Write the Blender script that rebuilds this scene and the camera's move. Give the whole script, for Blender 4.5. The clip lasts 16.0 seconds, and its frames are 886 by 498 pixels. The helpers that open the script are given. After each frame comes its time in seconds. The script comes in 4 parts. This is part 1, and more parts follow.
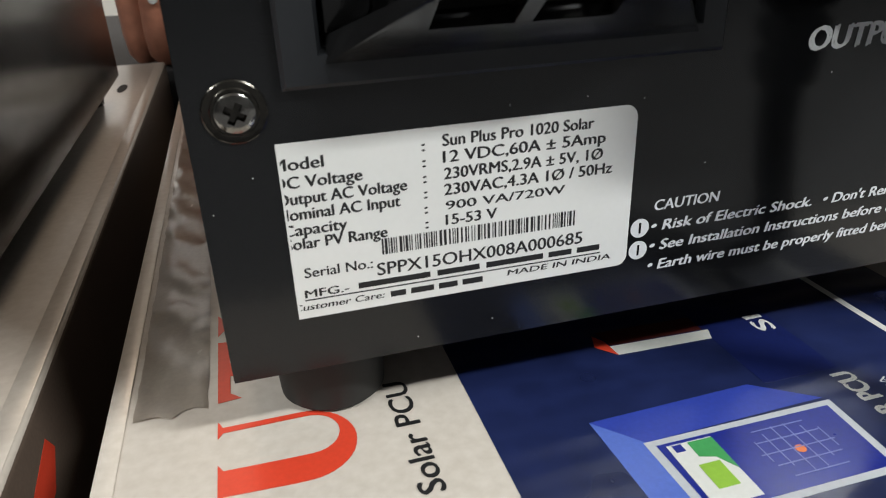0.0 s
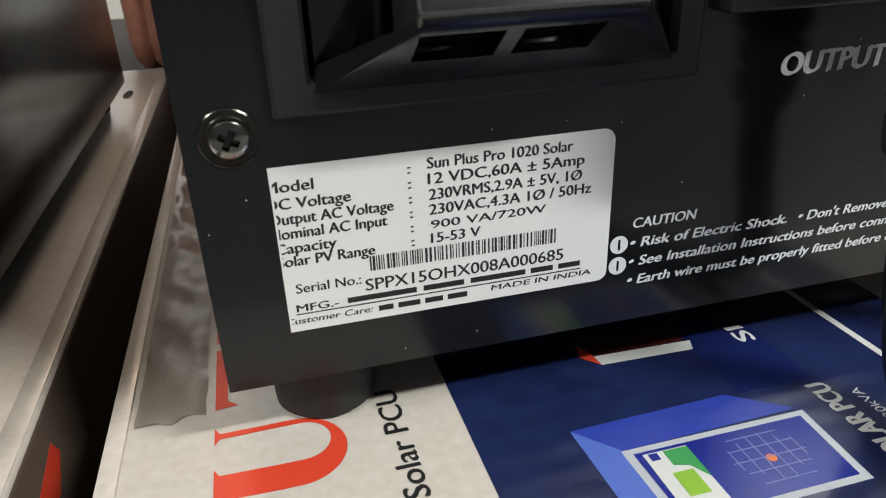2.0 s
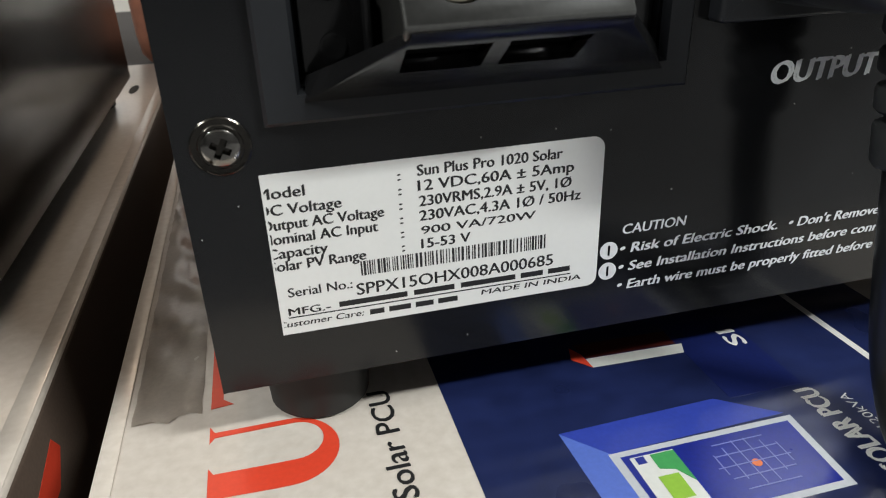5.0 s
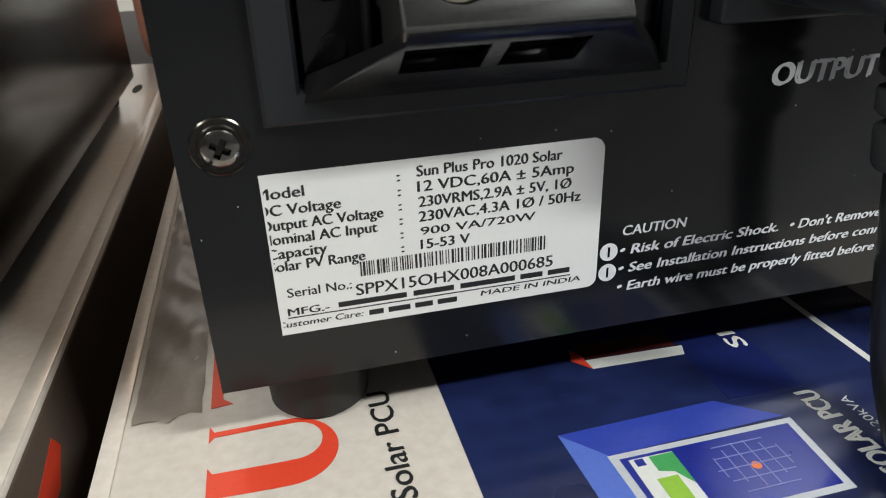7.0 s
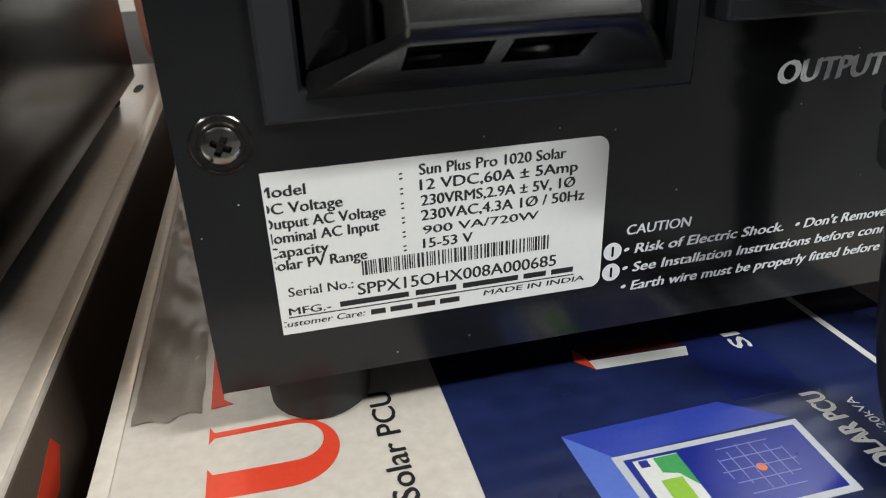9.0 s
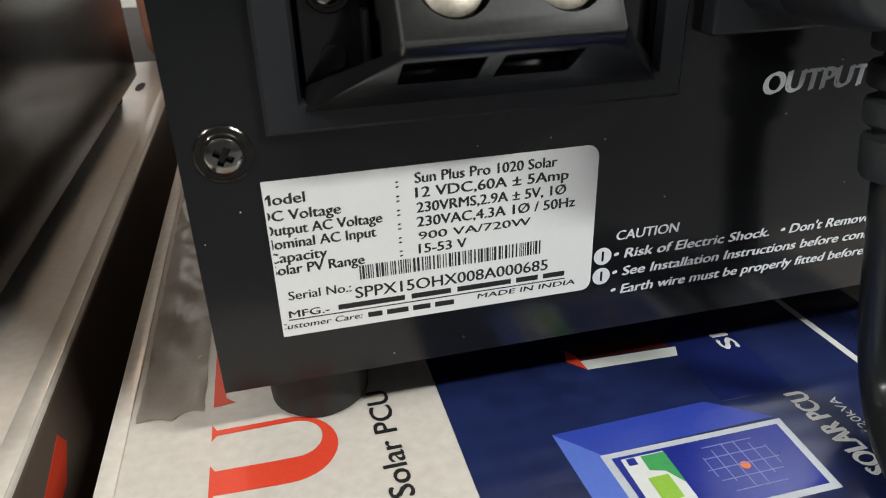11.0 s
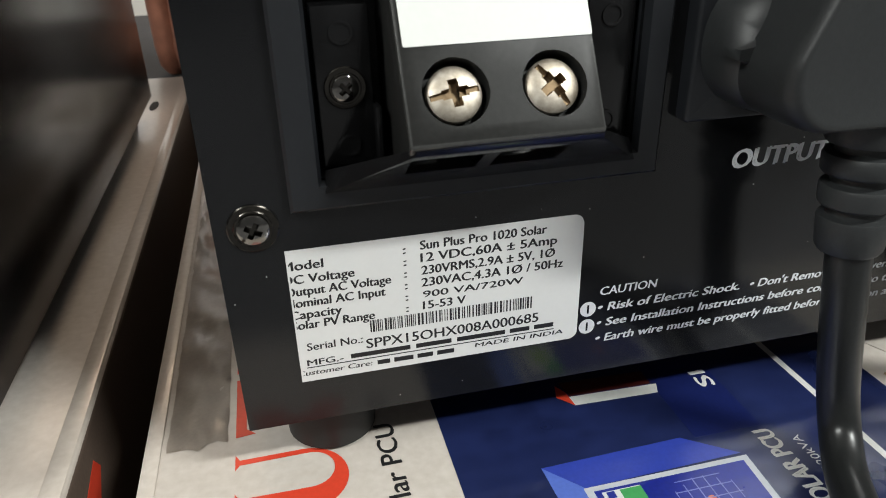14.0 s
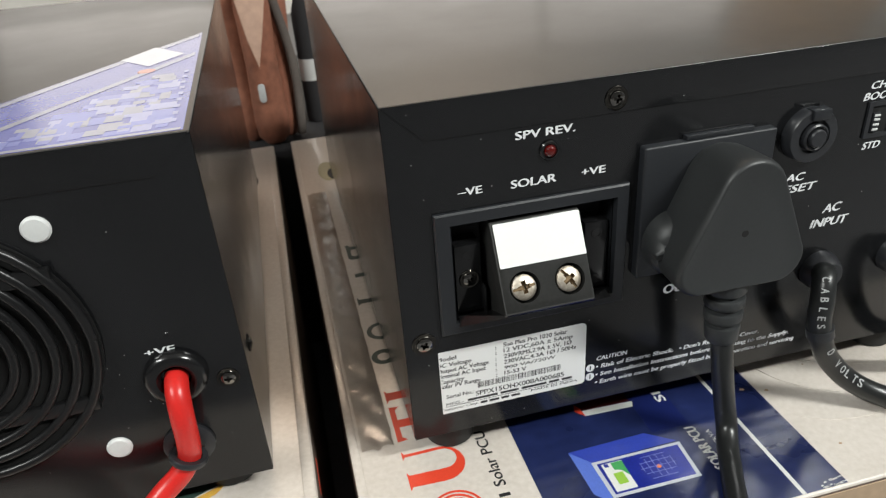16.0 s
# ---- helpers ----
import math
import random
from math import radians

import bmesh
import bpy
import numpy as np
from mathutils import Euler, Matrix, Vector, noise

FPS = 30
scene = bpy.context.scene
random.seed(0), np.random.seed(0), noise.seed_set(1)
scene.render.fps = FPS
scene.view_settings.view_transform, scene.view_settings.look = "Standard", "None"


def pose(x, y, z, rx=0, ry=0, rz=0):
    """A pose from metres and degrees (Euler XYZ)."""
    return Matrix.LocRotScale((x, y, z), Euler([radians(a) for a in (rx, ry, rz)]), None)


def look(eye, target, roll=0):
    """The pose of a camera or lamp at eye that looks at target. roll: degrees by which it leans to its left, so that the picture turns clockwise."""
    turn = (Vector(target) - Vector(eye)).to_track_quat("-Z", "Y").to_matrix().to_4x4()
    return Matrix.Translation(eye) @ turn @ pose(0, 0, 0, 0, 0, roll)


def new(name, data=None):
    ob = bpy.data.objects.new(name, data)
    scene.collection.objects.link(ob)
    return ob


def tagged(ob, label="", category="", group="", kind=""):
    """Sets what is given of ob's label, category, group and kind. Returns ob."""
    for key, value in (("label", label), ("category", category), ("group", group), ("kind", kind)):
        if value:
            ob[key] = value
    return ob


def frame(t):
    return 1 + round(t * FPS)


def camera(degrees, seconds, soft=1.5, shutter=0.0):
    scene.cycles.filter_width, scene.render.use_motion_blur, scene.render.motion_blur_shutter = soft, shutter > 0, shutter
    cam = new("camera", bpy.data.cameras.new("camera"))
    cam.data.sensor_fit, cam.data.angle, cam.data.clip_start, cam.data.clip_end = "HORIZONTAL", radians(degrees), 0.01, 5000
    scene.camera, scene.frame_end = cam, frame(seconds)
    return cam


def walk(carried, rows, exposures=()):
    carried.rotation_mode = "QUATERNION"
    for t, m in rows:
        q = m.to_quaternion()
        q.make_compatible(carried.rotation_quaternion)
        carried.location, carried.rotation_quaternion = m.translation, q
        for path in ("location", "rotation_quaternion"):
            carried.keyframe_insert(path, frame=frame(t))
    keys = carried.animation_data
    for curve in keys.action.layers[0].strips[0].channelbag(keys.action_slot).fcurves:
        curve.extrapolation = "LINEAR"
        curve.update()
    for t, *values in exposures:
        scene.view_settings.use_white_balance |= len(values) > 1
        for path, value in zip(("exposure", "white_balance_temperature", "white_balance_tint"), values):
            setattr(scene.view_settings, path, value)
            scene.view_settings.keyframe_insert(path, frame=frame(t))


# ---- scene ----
cam = camera(64.0, 16.0, soft=0.95)
cam.data.dof.use_dof, cam.data.dof.focus_distance, cam.data.dof.aperture_fstop = True, 0.19, 40.0
PATH = [
    (0, (0.01055, -0.11806, 0.09783), (0.2438, 0.7540, -0.3325), -2.24),
    (0.5, (0.01486, -0.11805, 0.09947), (0.2457, 0.7547, -0.3308), -2.14),
    (1, (0.01393, -0.11885, 0.09897), (0.2454, 0.7536, -0.3315), -2.13),
    (1.5, (0.01515, -0.12142, 0.10084), (0.2420, 0.7528, -0.3285), -2.23),
    (2, (0.01350, -0.12331, 0.10359), (0.2383, 0.7505, -0.3276), -2.29),
    (2.5, (0.01447, -0.12515, 0.10349), (0.2395, 0.7471, -0.3306), -2.22),
    (3, (0.01584, -0.12524, 0.10319), (0.2350, 0.7477, -0.3327), -2.30),
    (3.5, (0.01628, -0.12529, 0.10446), (0.2342, 0.7483, -0.3307), -2.31),
    (4, (0.01738, -0.12494, 0.10638), (0.2336, 0.7470, -0.3328), -2.23),
    (6.5, (0.01587, -0.12486, 0.10681), (0.2244, 0.7481, -0.3342), -2.18),
    (7, (0.01766, -0.12493, 0.10684), (0.2255, 0.7483, -0.3339), -2.11),
    (7.5, (0.01811, -0.12431, 0.10544), (0.2232, 0.7508, -0.3329), -2.19),
    (8, (0.01752, -0.12369, 0.10591), (0.2201, 0.7534, -0.3296), -2.31),
    (8.5, (0.01728, -0.12449, 0.10606), (0.2238, 0.7506, -0.3316), -2.12),
    (9, (0.01755, -0.12391, 0.10592), (0.2244, 0.7503, -0.3333), -2.06),
    (11.5, (0.01797, -0.12793, 0.11064), (0.2218, 0.7432, -0.3362), -1.89),
    (12, (0.01686, -0.12733, 0.11092), (0.2186, 0.7445, -0.3355), -1.85),
    (12.5, (0.01637, -0.12816, 0.11203), (0.2217, 0.7400, -0.3397), -1.66),
    (13, (0.01595, -0.12875, 0.11189), (0.2209, 0.7415, -0.3360), -1.70),
    (13.5, (0.01681, -0.13020, 0.12100), (0.2191, 0.7401, -0.3281), -1.61),
    (14, (0.01609, -0.13710, 0.13041), (0.2181, 0.7322, -0.3208), -1.54),
    (14.5, (0.01320, -0.14341, 0.13285), (0.2158, 0.7238, -0.3220), -1.48),
    (15, (0.01166, -0.16221, 0.15637), (0.2165, 0.7022, -0.3028), -1.55),
    (15.5, (-0.00687, -0.19837, 0.19602), (0.1879, 0.6666, -0.2665), -2.07),
    (16, (-0.03215, -0.23812, 0.24697), (0.1530, 0.6185, -0.2345), -4.34),
]
walk(cam, [(t, look(eye, target, roll)) for t, eye, target, roll in PATH], [(0, 0.05), (14, 0.08), (15, 0.16), (15.5, 0.18), (16, 0.18)])

# ---- world, lamps ----
world = bpy.data.worlds.new("room_air")
scene.world = world
world.use_nodes = True
world.node_tree.nodes["Background"].inputs[0].default_value = (0.9, 0.95, 1.0, 1)
world.node_tree.nodes["Background"].inputs[1].default_value = 0.03


def area_lamp(name, eye, target, sx, sy, watts, colour):
    data = bpy.data.lights.new(name, "AREA")
    data.shape, data.size, data.size_y, data.energy, data.color = "RECTANGLE", sx, sy, watts, colour
    ob = new(name, data)
    ob.matrix_world = look(eye, target)
    return ob


# Unseen lamps: directions follow shadows and highlights, the tube form is assumed.
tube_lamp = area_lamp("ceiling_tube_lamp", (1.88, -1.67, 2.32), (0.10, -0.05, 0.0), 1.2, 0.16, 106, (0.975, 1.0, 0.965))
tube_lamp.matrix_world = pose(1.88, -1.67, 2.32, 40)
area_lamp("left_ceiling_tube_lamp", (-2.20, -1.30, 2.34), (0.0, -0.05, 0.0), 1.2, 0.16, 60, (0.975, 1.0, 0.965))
# Added warm fill for the gap between the inverters; no known source.
area_lamp("gap_fill_lamp", (0.20, 2.10, 2.34), (-0.05, 0.30, 0.0), 1.2, 0.30, 16, (1.0, 0.76, 0.55))
# Added glow behind the inverters that the lids mirror as pale grey.
area_lamp("lid_reflection_lamp", (0.60, 2.86, 0.895), (0.60, 0.0, 0.895), 3.30, 1.41, 19.5, (1.0, 0.94, 0.87))

# ---- materials ----


def material(name, colour, rough=0.5, metal=0.0, grain=900.0, vary=0.10, bump=0.0, bump_scale=3000.0, coat=0.0, specular=0.5, blotch=25.0, second=None, rough_vary=0.08, ridges=0.0):
    m = bpy.data.materials.new(name)
    m.use_nodes = True
    nt = m.node_tree
    b = nt.nodes["Principled BSDF"]
    co = nt.nodes.new("ShaderNodeTexCoord")
    n1 = nt.nodes.new("ShaderNodeTexNoise")
    n1.inputs["Scale"].default_value, n1.inputs["Detail"].default_value = grain, 4
    n2 = nt.nodes.new("ShaderNodeTexNoise")
    n2.inputs["Scale"].default_value, n2.inputs["Detail"].default_value = blotch, 3
    for n in (n1, n2):
        nt.links.new(co.outputs["Object"], n.inputs["Vector"])
    add = nt.nodes.new("ShaderNodeMath")
    add.operation = "ADD"
    nt.links.new(n1.outputs["Fac"], add.inputs[0])
    nt.links.new(n2.outputs["Fac"], add.inputs[1])
    span = nt.nodes.new("ShaderNodeMapRange")
    span.inputs["From Min"].default_value, span.inputs["From Max"].default_value = 0.6, 1.4
    nt.links.new(add.outputs[0], span.inputs["Value"])
    mix = nt.nodes.new("ShaderNodeMix")
    mix.data_type = "RGBA"
    dark = second or [c * (1 - vary) for c in colour]
    light = [min(1, c * (1 + vary)) for c in colour]
    mix.inputs[6].default_value, mix.inputs[7].default_value = (*dark, 1), (*light, 1)
    nt.links.new(span.outputs[0], mix.inputs[0])
    nt.links.new(mix.outputs[2], b.inputs["Base Color"])
    rr = nt.nodes.new("ShaderNodeMapRange")
    rr.inputs["To Min"].default_value, rr.inputs["To Max"].default_value = max(0.02, rough - rough_vary), min(1, rough + rough_vary)
    nt.links.new(n2.outputs["Fac"], rr.inputs["Value"])
    nt.links.new(rr.outputs[0], b.inputs["Roughness"])
    b.inputs["Metallic"].default_value = metal
    b.inputs["Specular IOR Level"].default_value = specular
    b.inputs["Coat Weight"].default_value = coat
    b.inputs["Coat Roughness"].default_value = 0.12
    if bump:
        nb = nt.nodes.new("ShaderNodeTexNoise")
        nb.inputs["Scale"].default_value, nb.inputs["Detail"].default_value = bump_scale, 5
        nt.links.new(co.outputs["Object"], nb.inputs["Vector"])
        bp = nt.nodes.new("ShaderNodeBump")
        bp.inputs["Strength"].default_value, bp.inputs["Distance"].default_value = bump, 0.0004
        nt.links.new(nb.outputs["Fac"], bp.inputs["Height"])
        nt.links.new(bp.outputs[0], b.inputs["Normal"])
        if ridges:
            wv = nt.nodes.new("ShaderNodeTexWave")
            wv.bands_direction = "Y"
            wv.inputs["Scale"].default_value, wv.inputs["Distortion"].default_value = ridges, 2.5
            wv.inputs["Detail"].default_value, wv.inputs["Detail Scale"].default_value = 2, 0.6
            nt.links.new(co.outputs["Object"], wv.inputs["Vector"])
            b2 = nt.nodes.new("ShaderNodeBump")
            b2.inputs["Strength"].default_value, b2.inputs["Distance"].default_value = 0.35, 0.0003
            nt.links.new(wv.outputs["Fac"], b2.inputs["Height"])
            nt.links.new(bp.outputs[0], b2.inputs["Normal"])
            nt.links.new(b2.outputs[0], b.inputs["Normal"])
    return m


def add_specks(m, scale, size, colour, amount):
    """Sparse dust grains over a material's base colour."""
    nt = m.node_tree
    b = nt.nodes["Principled BSDF"]
    old = b.inputs["Base Color"].links[0].from_socket
    co = nt.nodes.new("ShaderNodeTexCoord")
    v = nt.nodes.new("ShaderNodeTexVoronoi")
    v.inputs["Scale"].default_value = scale
    nt.links.new(co.outputs["Object"], v.inputs["Vector"])
    less = nt.nodes.new("ShaderNodeMath")
    less.operation = "LESS_THAN"
    less.inputs[1].default_value = size
    nt.links.new(v.outputs["Distance"], less.inputs[0])
    sep = nt.nodes.new("ShaderNodeSeparateColor")
    nt.links.new(v.outputs["Color"], sep.inputs[0])
    pick = nt.nodes.new("ShaderNodeMath")
    pick.operation = "LESS_THAN"
    pick.inputs[1].default_value = amount
    nt.links.new(sep.outputs[0], pick.inputs[0])
    mul = nt.nodes.new("ShaderNodeMath")
    mul.operation = "MULTIPLY"
    nt.links.new(less.outputs[0], mul.inputs[0])
    nt.links.new(pick.outputs[0], mul.inputs[1])
    mix = nt.nodes.new("ShaderNodeMix")
    mix.data_type = "RGBA"
    mix.inputs[7].default_value = (*colour, 1)
    nt.links.new(mul.outputs[0], mix.inputs[0])
    nt.links.new(old, mix.inputs[6])
    nt.links.new(mix.outputs[2], b.inputs["Base Color"])


BLACK_PAINT = material("black_powder_coat", (0.0080, 0.0083, 0.0092), 0.15, bump=0.035, bump_scale=2500, vary=0.25, specular=0.5)
add_specks(BLACK_PAINT, 260, 0.05, (0.45, 0.45, 0.43), 0.13)
LID_PAINT = material("glossy_black_lid", (0.02, 0.019, 0.018), 0.46, bump=0.02, bump_scale=1500, coat=0.25, vary=0.25, specular=0.7)
BLACK_PLASTIC = material("black_moulded_plastic", (0.020, 0.021, 0.024), 0.36, bump=0.05, bump_scale=4000, vary=0.2)
GLOSS_PLASTIC = material("glossy_black_plastic", (0.008, 0.008, 0.0085), 0.20, bump=0.02, bump_scale=900, vary=0.25, rough_vary=0.05, specular=0.5)
SATIN_PLASTIC = material("satin_black_plastic", (0.022, 0.022, 0.021), 0.38, bump=0.03, bump_scale=1200, vary=0.25, rough_vary=0.05, specular=0.18, blotch=60)
GUARD_PLASTIC = material("fan_guard_plastic", (0.0085, 0.0085, 0.009), 0.30, bump=0.03, vary=0.2, specular=0.35)
# Near-black for flat pieces that paint the shade inside holes.
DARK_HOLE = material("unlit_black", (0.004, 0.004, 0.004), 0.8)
EDGE_GLINT = material("edge_glint_plastic", (0.05, 0.05, 0.048), 0.22, vary=0.3, bump=0.05, bump_scale=2500, specular=0.9)
BEZEL_PLASTIC = material("charcoal_plastic", (0.015, 0.0165, 0.0195), 0.42, bump=0.1, bump_scale=5000, vary=0.15)
PLUG_RUBBER = material("charcoal_plug_pvc", (0.026, 0.028, 0.029), 0.48, bump=0.12, bump_scale=3500, vary=0.18)
CABLE_PVC = material("black_cable_pvc", (0.014, 0.015, 0.015), 0.32, bump=0.05, bump_scale=900, vary=0.2)
FOOT_RUBBER = material("black_rubber", (0.012, 0.012, 0.012), 0.6, bump=0.1)
LABEL_PAPER = material("white_label_paper", (0.80, 0.80, 0.79), 0.42, vary=0.02, bump=0.02, blotch=60)
TERMINAL_PAPER = material("plain_white_sticker", (0.78, 0.79, 0.76), 0.5, vary=0.02)
INK = material("black_print_ink", (0.015, 0.015, 0.016), 0.5)
WHITE_INK = material("white_screen_print", (0.80, 0.81, 0.82), 0.55, vary=0.08)
GREY_INK = material("faint_white_print", (0.76, 0.77, 0.80), 0.55, vary=0.12)
LEAD_INK = material("worn_white_print", (0.40, 0.41, 0.41), 0.5, vary=0.2)
BLACK_SCREW = material("black_zinc_steel", (0.06, 0.056, 0.05), 0.15, metal=0.95, bump=0.12, bump_scale=1200, vary=0.3)
SCREW_STEEL = material("dark_plated_steel", (0.24, 0.23, 0.215), 0.13, metal=1.0, bump=0.1, bump_scale=1200, vary=0.25)
NICKEL = material("worn_nickel_steel", (0.74, 0.69, 0.61), 0.48, metal=1.0, bump=0.08, bump_scale=1200, vary=0.12, second=(0.46, 0.38, 0.28), grain=900, blotch=220)
LED_RED = material("red_led_lens", (0.09, 0.004, 0.003), 0.15, coat=0.6)
RED_PVC = material("red_cable_pvc", (0.62, 0.022, 0.018), 0.32, vary=0.08, bump=0.05, bump_scale=700)
WHITE_NYLON = material("white_nylon", (0.66, 0.67, 0.66), 0.5, vary=0.05)
CARTON = material("coated_carton_board", (0.625, 0.575, 0.525), 0.36, vary=0.06, second=(0.52, 0.465, 0.41), bump=0.5, bump_scale=70, grain=350, blotch=14, coat=0.25)
SHADED_CARTON_SIDE = material("shaded_brown_board", (0.085, 0.058, 0.043), 0.75, vary=0.2, bump=0.2, bump_scale=400)
TAPE = material("clear_packing_tape", (0.58, 0.51, 0.44), 0.18, vary=0.08, bump=0.35, bump_scale=55, coat=0.8)
NAVY = material("navy_print", (0.012, 0.019, 0.075), 0.30, vary=0.35, bump=0.35, bump_scale=60, grain=140, blotch=30, coat=0.3, ridges=40.0)
NAVY_REFLECTION = material("navy_reflection", (0.008, 0.014, 0.085), 0.30, vary=0.2, bump=0.3, bump_scale=60, coat=0.3)
BLUE = material("royal_blue_print", (0.030, 0.054, 0.36), 0.32, vary=0.15, blotch=40, coat=0.2)
PALE_BLUE = material("sky_blue_print", (0.09, 0.155, 0.54), 0.32, vary=0.12, coat=0.2)
SCREEN_BLUE = material("deep_blue_print", (0.012, 0.022, 0.24), 0.3, vary=0.2, blotch=80, coat=0.2)
SILVER_PRINT = material("silver_grey_print", (0.50, 0.52, 0.56), 0.4, vary=0.08)
PALE_PRINT = material("pale_print", (0.68, 0.68, 0.66), 0.4, vary=0.06)
GREEN_PRINT = material("green_print", (0.06, 0.33, 0.10), 0.4)
LIME_PRINT = material("lime_print", (0.28, 0.50, 0.06), 0.4)
ORANGE_PRINT = material("orange_print", (0.75, 0.20, 0.07), 0.4)
LAM_ORANGE = material("laminated_orange_print", (0.50, 0.17, 0.12), 0.22, vary=0.1, coat=0.35)
RED_PRINT = material("red_print", (0.70, 0.060, 0.028), 0.4, vary=0.08, blotch=60)
SLOT_METAL = material("tarnished_slot_steel", (0.20, 0.14, 0.08), 0.5, metal=0.8, bump=0.2, bump_scale=1500, vary=0.3)
LAM_BLUE = material("laminated_blue_print", (0.08, 0.09, 0.34), 0.22, vary=0.15, blotch=40, coat=0.35)
LAM_PALE = material("laminated_pale_print", (0.28, 0.29, 0.50), 0.22, vary=0.1, coat=0.35)
LAM_SKY = material("laminated_sky_print", (0.15, 0.17, 0.46), 0.22, vary=0.1, coat=0.35)
LAM_SILVER = material("laminated_silver_print", (0.26, 0.26, 0.33), 0.22, vary=0.1, coat=0.35)
LAM_WHITE = material("laminated_white_print", (0.52, 0.52, 0.58), 0.22, vary=0.06, coat=0.35)
SHADED_RED_PRINT = material("shaded_red_print", (0.07, 0.010, 0.008), 0.4, vary=0.15)
YELLOW_PRINT = material("yellow_print", (0.72, 0.42, 0.07), 0.4)
OLIVE_PRINT = material("olive_print", (0.30, 0.27, 0.15), 0.45, vary=0.2, blotch=60)
DARK_GREEN_PRINT = material("dark_green_print", (0.03, 0.06, 0.05), 0.5)
LEATHER = material("brown_leather", (0.26, 0.105, 0.066), 0.42, vary=0.35, bump=0.4, bump_scale=220, grain=120, blotch=18)
TAN_LEATHER = material("pale_tan_leather", (0.50, 0.33, 0.25), 0.5, vary=0.2, bump=0.3, bump_scale=250, grain=120, blotch=25)
DARK_STRAP = material("dusty_grey_webbing", (0.10, 0.085, 0.075), 0.8, bump=0.3, bump_scale=900, vary=0.25)
DARK_CLOTH = material("dark_cloth", (0.025, 0.024, 0.026), 0.9, bump=0.4, bump_scale=500)
WALL_PAINT = material("white_wall_paint", (0.78, 0.75, 0.70), 0.8, vary=0.04, bump=0.1, bump_scale=60, grain=30, blotch=1.2)
WOOD_DOOR = material("brown_door_wood", (0.66, 0.41, 0.22), 0.45, vary=0.25, grain=30, blotch=3)
DARK_WALL = material("charcoal_wall_paint", (0.12, 0.123, 0.13), 0.8, vary=0.08, bump=0.1, bump_scale=60, grain=30, blotch=1.2)
FLOOR_TILE = material("grey_floor_stone", (0.15, 0.15, 0.155), 0.5, vary=0.12, grain=60, blotch=4)
CEILING_PAINT = material("ceiling_paint", (0.8, 0.79, 0.77), 0.9, vary=0.03, grain=20, blotch=1)
# ---- mesh helpers, all in millimetres ----
BASE = {}


def root(name, at, label, category, group="", kind=""):
    ob = new(name)
    ob.empty_display_size = 0.02
    ob.location = [c * 0.001 for c in at]
    BASE[ob.name] = Vector(at)
    return tagged(ob, label, category, group, kind)


def part(name, bm, mat, parent=None, label="", angle=38):
    me = bpy.data.meshes.new(name)
    base = BASE[parent.name] if parent else Vector((0, 0, 0))
    bmesh.ops.transform(bm, matrix=Matrix.Scale(0.001, 4) @ Matrix.Translation(-base), verts=bm.verts)
    bmesh.ops.recalc_face_normals(bm, faces=bm.faces)
    bm.to_mesh(me)
    bm.free()
    me.polygons.foreach_set("use_smooth", [True] * len(me.polygons))
    me.set_sharp_from_angle(angle=radians(angle))
    me.materials.append(mat)
    ob = new(name, me)
    if parent:
        ob.parent = parent
    BASE[ob.name] = base
    if label:
        ob["label"] = label
    return ob


def box(x0, x1, y0, y1, z0, z1, bevel=0.0, segments=2, bm=None):
    own = bmesh.new()
    bmesh.ops.create_cube(own, size=1.0)
    for v in own.verts:
        v.co = Vector(((x0 + x1) / 2 + v.co.x * (x1 - x0), (y0 + y1) / 2 + v.co.y * (y1 - y0), (z0 + z1) / 2 + v.co.z * (z1 - z0)))
    if bevel:
        bmesh.ops.bevel(own, geom=own.edges[:], offset=bevel, segments=segments, affect="EDGES", profile=0.5)
    return join(bm, own)


def join(bm, own):
    if bm is None:
        return own
    me = bpy.data.meshes.new("joined")
    own.to_mesh(me)
    own.free()
    bm.from_mesh(me)
    bpy.data.meshes.remove(me)
    return bm


def lathe(profile, at, axis=(0, -1, 0), seg=32, bm=None, spin=0.0):
    """Turns (radius, height) pairs round an axis that starts at a point."""
    own = bmesh.new()
    rot = Vector((0, 0, 1)).rotation_difference(Vector(axis)).to_matrix()
    rings = []
    for r, h in profile:
        if r < 1e-6:
            rings.append([own.verts.new(rot @ Vector((0, 0, h)) + Vector(at))])
        else:
            rings.append([own.verts.new(rot @ Vector((r * math.cos(spin + 2 * math.pi * i / seg), r * math.sin(spin + 2 * math.pi * i / seg), h)) + Vector(at)) for i in range(seg)])
    for a, b in zip(rings, rings[1:]):
        for i in range(seg):
            j = (i + 1) % seg
            if len(a) == 1 and len(b) > 1:
                own.faces.new((a[0], b[i], b[j]))
            elif len(b) == 1 and len(a) > 1:
                own.faces.new((a[i], b[0], a[j]))
            elif len(a) > 1:
                own.faces.new((a[i], b[i], b[j], a[j]))
    return join(bm, own)


def spline(points, steps=8):
    pts = [Vector(p) for p in points]
    out = []
    for i in range(len(pts) - 1):
        p0, p1, p2, p3 = pts[max(0, i - 1)], pts[i], pts[i + 1], pts[min(len(pts) - 1, i + 2)]
        for k in range(steps):
            t = k / steps
            out.append(0.5 * ((2 * p1) + (p2 - p0) * t + (2 * p0 - 5 * p1 + 4 * p2 - p3) * t * t + (3 * p1 - p0 - 3 * p2 + p3) * t ** 3))
    return out + [pts[-1]]


